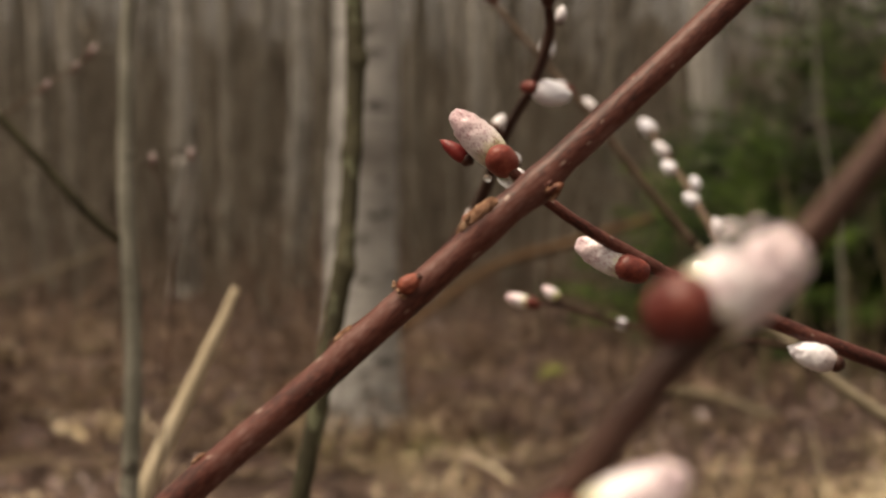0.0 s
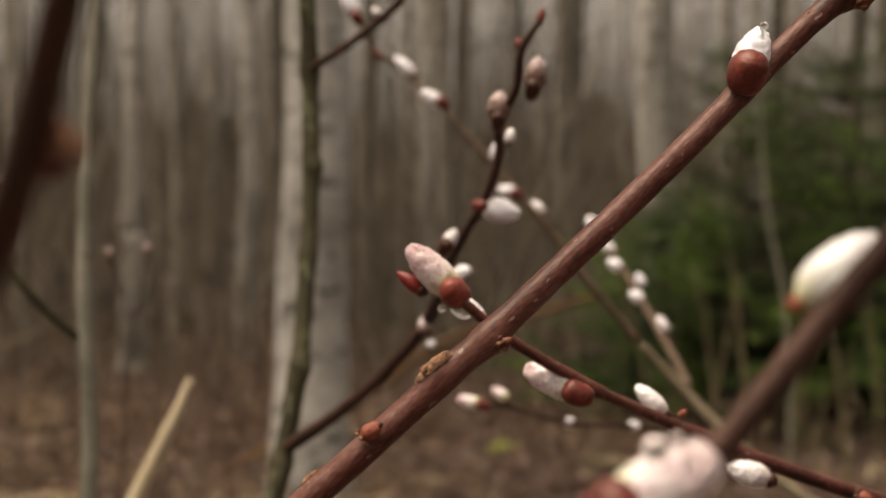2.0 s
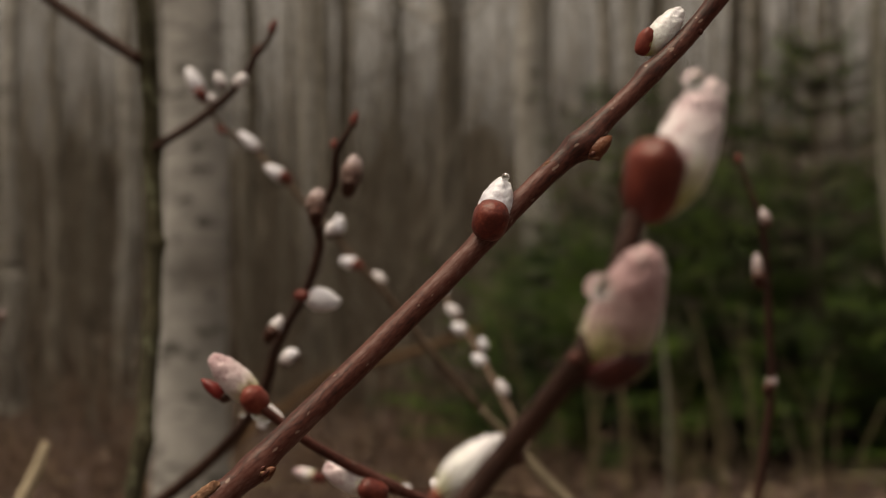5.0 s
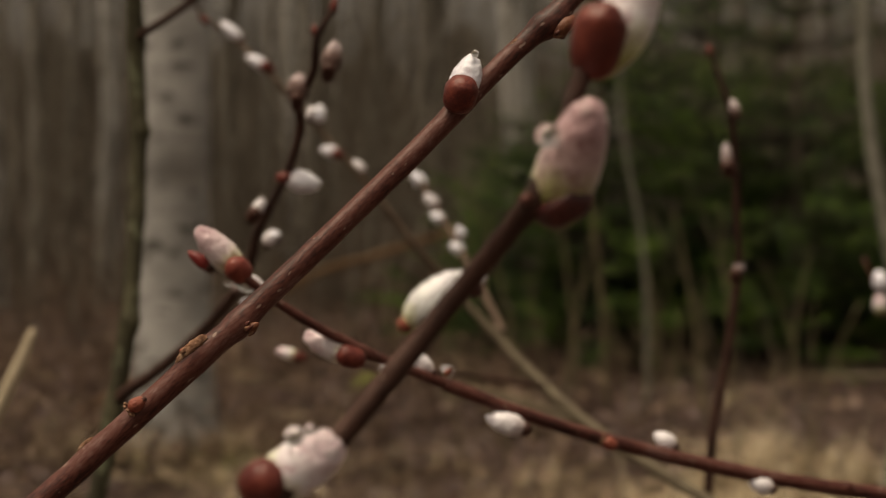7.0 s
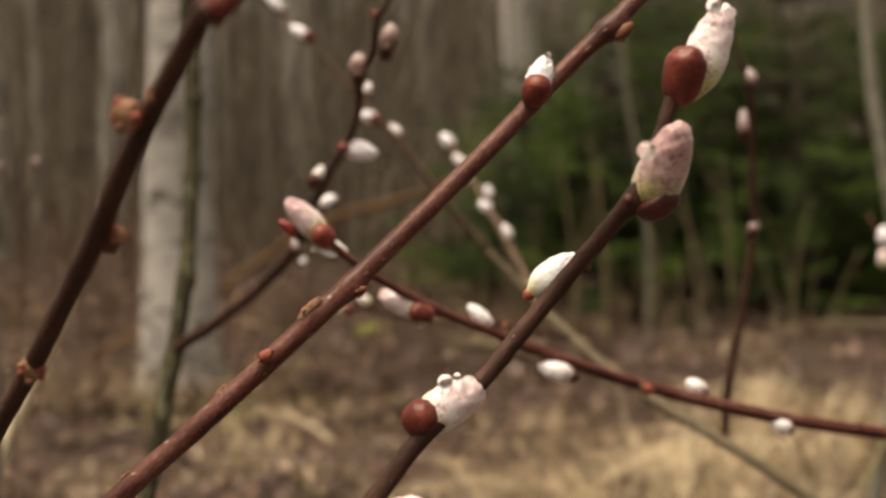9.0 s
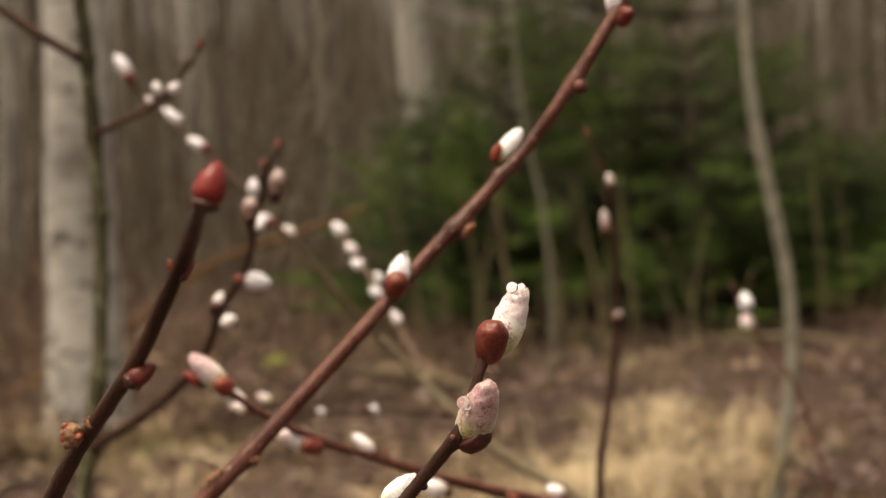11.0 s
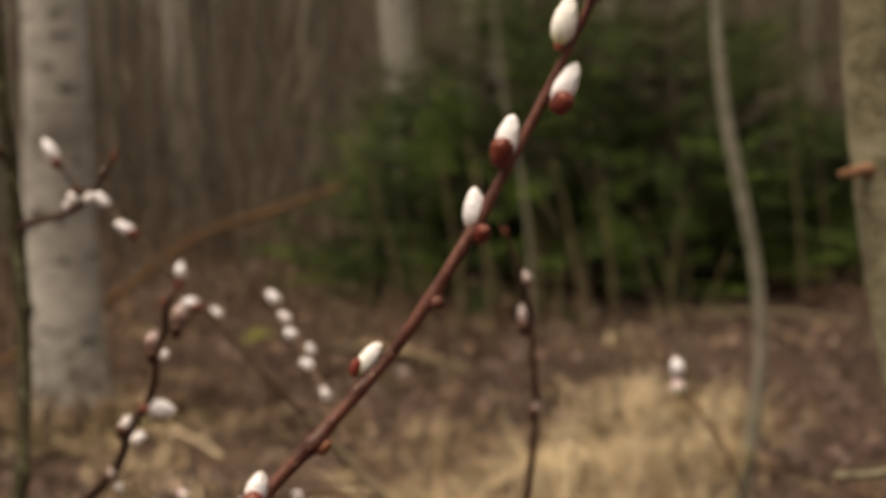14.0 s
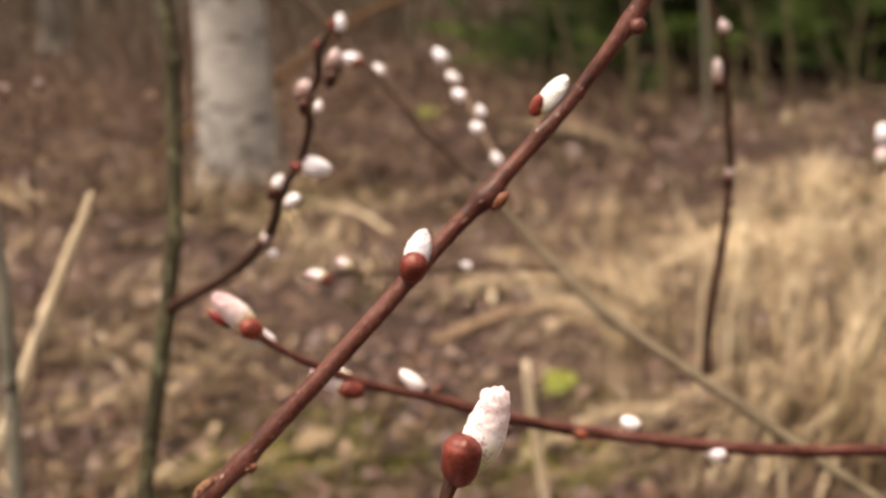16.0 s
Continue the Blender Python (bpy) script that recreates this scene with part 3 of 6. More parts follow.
def build_sticks():
    """Thin twigs and straws lying criss-cross among the leaves."""
    rng = random.Random(9)
    v, f = [], []
    for k in range(6500):
        front = k < 1500
        d = 2.3 + 9 * rng.random() ** 1.5 if front else 12 * rng.random() ** 0.55
        a = radians(rng.uniform(-27, 27) if front else rng.uniform(0, 360) if d < 2.4 else rng.uniform(26, 334))
        x, y = d * math.sin(a), d * math.cos(a)
        l, r = rng.uniform(0.05, 0.40), rng.uniform(0.0010, 0.0040)
        w = rng.gauss(0.2, 0.9)
        dx, dy, dz = math.cos(w) * l, math.sin(w) * l, rng.gauss(0.03, 0.12) * l
        z = ground_height(x, y) + 0.012
        o = len(v)
        for t in (0.0, 0.5, 1.0):
            cx, cy, cz = x + dx * t, y + dy * t + 0.05 * l * math.sin(t * 3.1), z + abs(dz) * t + rng.uniform(0, 0.012)
            v += [(cx - math.sin(w) * r, cy + math.cos(w) * r, cz), (cx + math.sin(w) * r, cy - math.cos(w) * r, cz), (cx, cy, cz + 1.6 * r)]
        for j in range(2):
            for k in range(3):
                f.append((o + 3 * j + k, o + 3 * j + (k + 1) % 3, o + 3 * j + 3 + (k + 1) % 3, o + 3 * j + 3 + k))
    me = bpy.data.meshes.new("stick_litter")
    me.from_pydata(v, [], f)
    tagged(part_mesh("stick_litter", me, M_STICK), "thin dead twigs and straws on the forest floor", "twigs", kind="stuff")


build_sticks()


def blades(name, spots, mat, label, category, seed, dense=1.0):
    """Tufts of curved narrow blades. spots: (x, y, spread, count, height, lean)."""
    rng = random.Random(seed)
    v, f = [], []
    for x0, y0, spread, count, height, lean in spots:
        comb = rng.uniform(0, 6.28)
        for _ in range(int(count * dense)):
            x, y = x0 + rng.gauss(0, spread), y0 + rng.gauss(0, spread)
            h = height * rng.uniform(0.4, 1.15)
            w = rng.uniform(0.0008, 0.0036)
            a = comb + rng.gauss(0, 0.9)
            d = Vector((math.cos(a), math.sin(a), 0))
            s = Vector((-d.y, d.x, 0)) * w
            l = h * rng.uniform(0.15, 0.65) * lean
            z = ground_height(x, y) - 0.01
            o = len(v)
            for k in range(5):
                t = k / 4
                c = Vector((x, y, z)) + d * l * t * t + Vector((0, 0, max(h * (t - 0.36 * lean * t ** 3), 0.02 * t)))
                v += [tuple(c - s * (1 - 0.85 * t)), tuple(c + s * (1 - 0.85 * t))]
            f += [(o + 2 * k, o + 2 * k + 1, o + 2 * k + 3, o + 2 * k + 2) for k in range(4)]
    me = bpy.data.meshes.new(name)
    me.from_pydata(v, [], f)
    tagged(part_mesh(name, me, mat), label, category, kind="stuff")


GRASS_RNG = random.Random(11)
tufts = []
CLUMPS = [(0.30, 4.18), (0.35, 3.74), (0.85, 2.85), (0.78, 3.30), (0.89, 4.73), (1.01, 4.64), (0.65, 4.40), (0.74, 3.91), (0.65, 2.99), (0.57, 3.13), (0.97, 3.89), (0.70, 2.80), (0.38, 4.64), (1.12, 4.40), (0.80, 4.30), (1.05, 5.05), (1.22, 5.20), (1.36, 4.95)]
for cx, cy in CLUMPS:  # old clumps, with bare leafy ground between them
    size = GRASS_RNG.uniform(0.06, 0.10)
    for _ in range(9 if cx > 0.5 and (cy < 3.2 or cy > 4.6) else 4):
        tall = GRASS_RNG.random() ** 1.4
        tufts.append((cx + GRASS_RNG.gauss(0, size), cy + GRASS_RNG.gauss(0, size), 0.03, GRASS_RNG.randint(14, 30), (0.10 + 0.34 * tall) * (1 if cy < 4.6 else 0.7), GRASS_RNG.uniform(0.4, 2.4 - 1.2 * tall)))
for _ in range(26):
    gy = GRASS_RNG.uniform(2.6, 5.6)
    tufts.append((GRASS_RNG.uniform(0.24, min(0.36 * gy, 1.4)), gy, 0.03, GRASS_RNG.randint(6, 16), GRASS_RNG.uniform(0.10, 0.34), GRASS_RNG.uniform(0.3, 1.6)))
for _ in range(120):
    gx, gy = GRASS_RNG.uniform(-2.2, 1.2), GRASS_RNG.uniform(2.6, 9.5)
    if gy < 4.0 and -0.62 < gx * gy / 5 < 0.27:  # bare leaves and moss here
        continue
    tufts.append((gx * gy / 5, gy, 0.08, 32 if gx < -0.3 else 20, GRASS_RNG.uniform(0.08, 0.22), 2.2))
for _ in range(170):  # on behind and to the sides
    ga, gd = radians(GRASS_RNG.uniform(28, 332)), GRASS_RNG.uniform(1.2, 11)
    tufts.append((gd * math.sin(ga), gd * math.cos(ga), 0.06, 36, GRASS_RNG.uniform(0.12, 0.4), 2.2))
for k in range(14):
    tufts.append((-1.03 + 0.3 * math.sin(k * 2.1), 5.9 + 0.28 * math.cos(k * 2.1), 0.06, 40, 0.2, 1.6))
for k in range(16):
    tufts.append((-1.03 + GRASS_RNG.uniform(-0.32, 0.32), 5.72 + GRASS_RNG.uniform(-0.12, 0.14), 0.04, 22, GRASS_RNG.uniform(0.10, 0.24), 1.5))
blades("dry_grass", tufts, M_GRASS, "yellow dry grass bent over in tufts", "grass", 3, 1.15)
blades("moss_patches", [(-0.75, 5.7, 0.18, 200, 0.10, 1.2), (-0.32, 4.3, 0.14, 120, 0.07, 1.2), (-0.42, 3.12, 0.12, 500, 0.075, 1.3), (-0.25, 3.02, 0.08, 300, 0.06, 1.3), (-0.52, 2.93, 0.07, 700, 0.07, 1.3), (0.12, 2.93, 0.08, 500, 0.06, 1.2), (0.02, 2.85, 0.07, 320, 0.06, 1.2), (0.22, 3.3, 0.08, 80, 0.07, 1.2), (-1.4, 6.2, 0.2, 160, 0.09, 1.2)],
       M_MOSS, "yellow-green moss and small plants on the ground", "moss", 4, 1.6)


def tussocks():
    """Old grass tussocks whose long blades have flopped over to the ground."""
    rng = random.Random(41)
    spots = CLUMPS[:]
    for _ in range(22):
        a, d = radians(rng.uniform(30, 330)), rng.uniform(1.5, 9)
        spots.append((d * math.sin(a), d * math.cos(a)))
    v, f = [], []
    for x0, y0 in spots:
        way, size = rng.uniform(0, 6.28), rng.uniform(0.7, 1.25)
        for _ in range(rng.randint(22, 60)):
            x, y = x0 + rng.gauss(0, 0.08 * size), y0 + rng.gauss(0, 0.08 * size)
            w = way + rng.gauss(0, 0.6)
            l, h, r = size * rng.uniform(0.14, 0.46), size * rng.uniform(0.04, 0.16), rng.uniform(0.0010, 0.0030)
            c, n, o = math.cos(w), math.sin(w), len(v)
            bend = rng.gauss(0, 0.15)
            for k in range(6):
                t = k / 5
                px, py = x + l * t * math.cos(w + bend * t), y + l * t * math.sin(w + bend * t)
                z = ground_height(px, py) + 0.012 + h * math.sin(math.pi * min(t * 1.02, 1)) ** 0.8 * (1.15 - 0.5 * t)
                e = r * (1 - 0.7 * t)
                v += [(px - n * e, py + c * e, z), (px + n * e, py - c * e, z + 0.001)]
            f += [(o + 2 * k, o + 2 * k + 1, o + 2 * k + 3, o + 2 * k + 2) for k in range(5)]
    me = bpy.data.meshes.new("grass_tussocks")
    me.from_pydata(v, [], f)
    tagged(part_mesh("grass_tussocks", me, M_GRASS), "yellow grass tussocks flopped over on the ground", "grass", kind="stuff")


tussocks()


def flat_straw():
    """Patches of last year's grass pressed flat on the litter."""
    rng = random.Random(14)
    spots = [(-0.95, 3.79, 0.14), (-0.66, 3.55, 0.10), (-0.80, 5.3, 0.24), (0.15, 4.2, 0.12), (-0.15, 5.2, 0.2), (0.9, 3.2, 0.12), (0.75, 5.2, 0.2)]
    for _ in range(75):
        a, d = radians(rng.uniform(-27, 27) if rng.random() < 0.6 else rng.uniform(-24, -6)), rng.uniform(2.8, 9)
        if (d > 4.2 or not -0.6 < d * math.sin(a) < 0.4) and not (d > 5.4 and a > 0.08):
            spots.append((d * math.sin(a), d * math.cos(a), rng.uniform(0.04, 0.16)))
    for _ in range(70):
        a, d = radians(rng.uniform(27, 333)), rng.uniform(1, 10)
        spots.append((d * math.sin(a), d * math.cos(a), rng.uniform(0.05, 0.2)))
    v, f = [], []
    for x0, y0, spread in spots:
        way = rng.gauss(0.3, 0.7)
        for _ in range(int(260 * spread) + 12):
            x, y = x0 + rng.gauss(0, spread), y0 + rng.gauss(0, spread * 0.7)
            w, l, r = way + rng.gauss(0, 0.35), rng.uniform(0.08, 0.32), rng.uniform(0.0015, 0.0045)
            c, s, o = math.cos(w), math.sin(w), len(v)
            bow = rng.uniform(-0.12, 0.12) * l
            for t in (-0.5, -0.17, 0.17, 0.5):
                px, py = x + c * l * t - s * bow * (1 - 4 * t * t), y + s * l * t + c * bow * (1 - 4 * t * t)
                z = ground_height(px, py) + 0.022 + rng.uniform(0, 0.02)
                v += [(px - s * r, py + c * r, z), (px + s * r, py - c * r, z + 0.002)]
            f += [(o + 2 * k, o + 2 * k + 1, o + 2 * k + 3, o + 2 * k + 2) for k in range(3)]
    me = bpy.data.meshes.new("flattened_straw")
    me.from_pydata(v, [], f)
    tagged(part_mesh("flattened_straw", me, M_GRASS), "dry straw pressed flat on dead leaves", "straw", kind="stuff")


flat_straw()


# ---------------------------------------------------------------- forest
def bare_tree(name, x, y, d, height, mat, label, category, seed, lean=(0, 0), group="", limbs=9):
    rng = random.Random(seed)
    z = ground_height(x, y)
    ob = thing(name, (x, y, z), label, category, group)
    pts = []
    for k in range(9):
        t = k / 8
        r = d / 2 * (1 - 0.75 * t) * (1 + 0.5 * max(0, 0.06 - t) / 0.06)
        pts.append((x + lean[0] * height * t + rng.uniform(-1, 1) * d * 0.25 * min(t * 5, 1), y + lean[1] * height * t + rng.uniform(-1, 1) * d * 0.2, z - 0.05 + height * t, r))
    fine = [(pts[0][0], pts[0][1], z - 0.05, d * 0.80), (pts[0][0], pts[0][1], z + 0.12, d * 0.60), (pts[0][0] + lean[0] * 0.5, pts[0][1], z + 0.45, d * 0.52), (pts[0][0] + lean[0], pts[0][1], z + 0.95, d * 0.49)] + pts[1:]
    bm = bmesh.new()
    tube(bm, fine, 16, 5, 0.05, (x, y, z), 4)
    part("trunk", bm, mat, ob)
    bm = bmesh.new()
    for k in range(limbs):
        t = rng.uniform(0.42, 0.96)
        q = np.array(pts[int(t * 8)])
        a, l = rng.uniform(0, 6.28), height * rng.uniform(0.08, 0.2)
        p1 = q[:3] + np.array([math.cos(a) * l * 0.5, math.sin(a) * l * 0.5, l * 0.35])
        p2 = q[:3] + np.array([math.cos(a) * l * 0.8, math.sin(a) * l * 0.8, l * 0.95])
        tube(bm, [(*q[:3], q[3] * 0.4), (*p1, q[3] * 0.25), (*p2, q[3] * 0.06)], 5, 3, 0, (x, y, z))
        for _ in range(4):
            e = p1 + (p2 - p1) * rng.random()
            g = e + np.array([rng.uniform(-0.4, 0.4), rng.uniform(-0.4, 0.4), rng.uniform(0.1, 0.6)])
            tube(bm, [(*e, q[3] * 0.1), (*(e + g) / 2, q[3] * 0.07), (*g, 0.002)], 4, 2, 0, (x, y, z))
    tagged(part("crown", bm, mat, ob, "bare leafless crown"), kind="stuff")
    return ob


bare_tree("aspen", -1.03, 6.05, 0.275, 11, M_BIRCH, "pale grey aspen trunk with dark bark marks", "tree", 1, (0.004, 0))
bare_tree("tree", -3.10, 11.00, 0.175, 9, M_TRUNK_PALE, "grey bare tree trunk standing in the wood", "tree", 60, (0.0, 0.0), "grey trees")
bare_tree("tree", -3.43, 13.50, 0.124, 10, M_TRUNK, "grey bare tree trunk standing in the wood", "tree", 61, (0.0, 0.0), "grey trees")
bare_tree("tree", -2.50, 12.00, 0.170, 11, M_TRUNK_PALE, "grey bare tree trunk standing in the wood", "tree", 62, (0.0, 0.0), "grey trees")
bare_tree("tree", -1.20, 14.00, 0.129, 12, M_TRUNK, "grey bare tree trunk standing in the wood", "tree", 63, (0.0, 0.0), "grey trees")
bare_tree("tree", 0.52, 10.30, 0.265, 9, M_TRUNK_PALE, "grey bare tree trunk standing in the wood", "tree", 64, (0.0, 0.0), "grey trees")
bare_tree("tree", -4.92, 13.00, 0.165, 10, M_TRUNK, "grey bare tree trunk standing in the wood", "tree", 65, (0.0, 0.0), "grey trees")
bare_tree("tree", -1.22, 13.00, 0.110, 11, M_TRUNK_PALE, "grey bare tree trunk standing in the wood", "tree", 66, (0.0, 0.0), "grey trees")
bare_tree("tree", 1.04, 10.10, 0.118, 12, M_TRUNK_PALE, "grey bare tree trunk standing in the wood", "tree", 67, (0.0, 0.0), "grey trees")
bare_tree("tree", 1.53, 12.50, 0.141, 9, M_TRUNK, "grey bare tree trunk standing in the wood", "tree", 68, (0.0, 0.0), "grey trees")
bare_tree("tree", -0.15, 15.00, 0.148, 10, M_TRUNK, "grey bare tree trunk standing in the wood", "tree", 69, (0.0, 0.0), "grey trees")
bare_tree("tree", 2.17, 12.00, 0.127, 11, M_TRUNK, "grey bare tree trunk standing in the wood", "tree", 70, (0.0, 0.0), "grey trees")
bare_tree("tree", -2.25, 17.00, 0.180, 12, M_TRUNK, "grey bare tree trunk standing in the wood", "tree", 71, (0.0, 0.0), "grey trees")
bare_tree("tree", -0.14, 16.00, 0.192, 9, M_TRUNK, "grey bare tree trunk standing in the wood", "tree", 72, (0.0, 0.0), "grey trees")


def forest():
    """Trees of the wood behind, a few kinds repeated at odd turns and sizes."""
    rng = random.Random(21)
    kinds = []
    for k, d in enumerate((0.10, 0.13, 0.17, 0.22, 0.08)):
        kinds.append(bare_tree("forest_tree", -6.0 + 2.6 * k, 17.0 + k, d, rng.uniform(9, 13), M_TRUNK, "slender grey bare forest tree", "tree", 40 + k,
                               (rng.uniform(-0.012, 0.012), 0), "trees of the wood"))
    placed = 0
    while placed < 235:
        if placed < 155:
            y = 12.5 + 38 * rng.random() ** 1.1
            x = rng.uniform(-0.42, 0.50) * y
            if abs(x / y - 0.11) < 0.13 and y < 11.5:
                continue
        else:  # the wood goes on to the sides and behind
            a, far = radians(rng.uniform(30, 330)), 5 + 30 * rng.random()
            x, y = far * math.sin(a), far * math.cos(a)
        s = 0.22 + 1.15 * rng.random() ** 2.0
        m = Matrix.Translation((x, y, ground_height(x, y) - 0.03)) @ Euler((rng.gauss(0, 0.02), rng.gauss(0, 0.025), 0)).to_matrix().to_4x4() @ Matrix.Rotation(rng.uniform(0, 6.28), 4, 'Z')
        t = copy_thing(kinds[placed % 5], m)
        t.scale = (s, s, rng.uniform(0.9, 1.2))
        placed += 1


forest()


def brushwood():
    """Leafless undergrowth and distant thin stems between the trees."""
    rng = random.Random(8)
    v, f = [], []

    def stem(a, b, c, w):
        o = len(v)
        for p, k in ((a, 1.0), (b, 0.7), (c, 0.25)):
            v.extend([(p[0] - w * k, p[1], p[2]), (p[0] + w * k, p[1] + w * 0.4 * k, p[2]), (p[0], p[1] - w * k, p[2])])
        for j in range(2):
            for k in range(3):
                f.append((o + 3 * j + k, o + 3 * j + (k + 1) % 3, o + 3 * j + 3 + (k + 1) % 3, o + 3 * j + 3 + k))

    for k in range(10500):
        near = k < 2600
        y = 8.8 + (7 if near else 44) * rng.random() ** 1.2
        x = rng.uniform(-0.42, 0.46) * y
        if k >= 9300:
            a, far = radians(rng.uniform(28, 332)), 5 + 35 * rng.random()
            x, y = far * math.sin(a), far * math.cos(a)
        elif noise.noise((x * 0.55, y * 0.35, 6)) + rng.uniform(-0.4, 0.4) < -0.15:
            continue
        far = math.hypot(x, y)
        h = rng.uniform(0.3, 1.7) if near else rng.uniform(0.5, 3.2) * (0.8 + far / 34)
        lx, ly = rng.gauss(0, 0.24) * h, rng.gauss(0, 0.2) * h
        w = rng.uniform(0.002, 0.007) * (0.6 + far / 22)
        b, c = (x + lx * 0.4 + rng.gauss(0, 0.05) * h, y + ly * 0.4, h * 0.5), (x + lx, y + ly, h)
        stem((x, y, -0.03), b, c, w)
        for _ in range(5):
            t = rng.uniform(0.2, 0.98)
            p = [x + lx * t, y + ly * t, h * t]
            q = [p[0] + rng.gauss(0, 0.2) * h, p[1] + rng.uniform(-0.15, 0.15) * h, p[2] + rng.uniform(-0.03, 0.28) * h]
            stem(p, [(p[k] + q[k]) / 2 + rng.gauss(0, 0.012) * h for k in range(3)], q, w * 0.5)
    me = bpy.data.meshes.new("brushwood")
    me.from_pydata(v, [], f)
    tagged(part_mesh("brushwood", me, M_BRUSH), "brown leafless brushwood between the trees", "undergrowth", kind="stuff")


brushwood()


def heath():
    """Low withered shrubs with a few dead leaves still on them."""
    rng = random.Random(33)
    v, f = [], []
    for k in range(3800):
        front = k < 3200
        d = 5.6 + 11 * rng.random() ** 1.1 if front else 4 + 14 * rng.random()
        a = radians(rng.uniform(-27, 28) if front else rng.uniform(28, 332))
        x, y = d * math.sin(a), d * math.cos(a)
        if noise.noise((x * 0.8, y * 0.8, 2)) + rng.uniform(-0.3, 0.3) < (-0.1 if x < 0.1 * y or y > 7.5 else 0.5):
            continue
        z, h = ground_height(x, y) - 0.01, rng.uniform(0.10, 0.42) * (1 if d < 9 else 1.5)
        for _ in range(7):
            w = rng.uniform(0, 6.28)
            e = Vector((x + math.cos(w) * h * rng.uniform(0.1, 0.7), y + math.sin(w) * h * rng.uniform(0.1, 0.7), z + h * rng.uniform(0.4, 1.0)))
            p = Vector((x + rng.gauss(0, 0.03), y + rng.gauss(0, 0.03), z))
            r, o = rng.uniform(0.0015, 0.0035), len(v)
            v += [tuple(p + Vector((-r, 0, 0))), tuple(p + Vector((r, 0, 0))), tuple(p + Vector((0, r, 0))), tuple(e)]
            f += [(o, o + 1, o + 3), (o + 1, o + 2, o + 3), (o + 2, o, o + 3)]
            for _ in range(3):
                c = p + (e - p) * rng.uniform(0.35, 1.0)
                q = Euler((rng.uniform(-1, 1), rng.uniform(-1, 1), rng.uniform(0, 6.28))).to_matrix()
                g, o = rng.uniform(0.010, 0.024), len(v)
                v += [tuple(c + q @ Vector(t)) for t in ((0, 0, 0), (g, g * 0.45, 0.003), (g * 2, 0, 0), (g, -g * 0.45, 0.003))]
                f += [(o, o + 1, o + 2), (o, o + 2, o + 3)]
    me = bpy.data.meshes.new("withered_shrubs")
    me.from_pydata(v, [], f)
    tagged(part_mesh("withered_shrubs", me, M_HEATH, smooth=False), "low withered reddish-brown shrubs and dead leaves", "undergrowth", kind="stuff")


heath()


def far_wood():
    """The far edge of the wood: closed ranks of stems all round, with a ragged top."""
    bm = bmesh.new()
    n = 420
    low, high = [], []
    for k in range(n):
        a = 2 * math.pi * k / n
        r = 62 + 6 * noise.noise((k * 0.3, 0, 0))
        h = 4.6 + 4.2 * noise.noise((k * 0.9, 5, 0)) + 3.6 * noise.noise((k * 2.7, 9, 0))
        low.append(bm.verts.new((r * math.cos(a), r * math.sin(a), -0.2)))
        high.append(bm.verts.new((r * math.cos(a), r * math.sin(a), h)))
    for k in range(n):
        bm.faces.new((low[k], low[(k + 1) % n], high[(k + 1) % n], high[k]))
    ob = part("backdrop", bm, M_FARWOOD)
    tagged(ob, "hazy far edge of the bare wood", "backdrop", kind="structure")


far_wood()


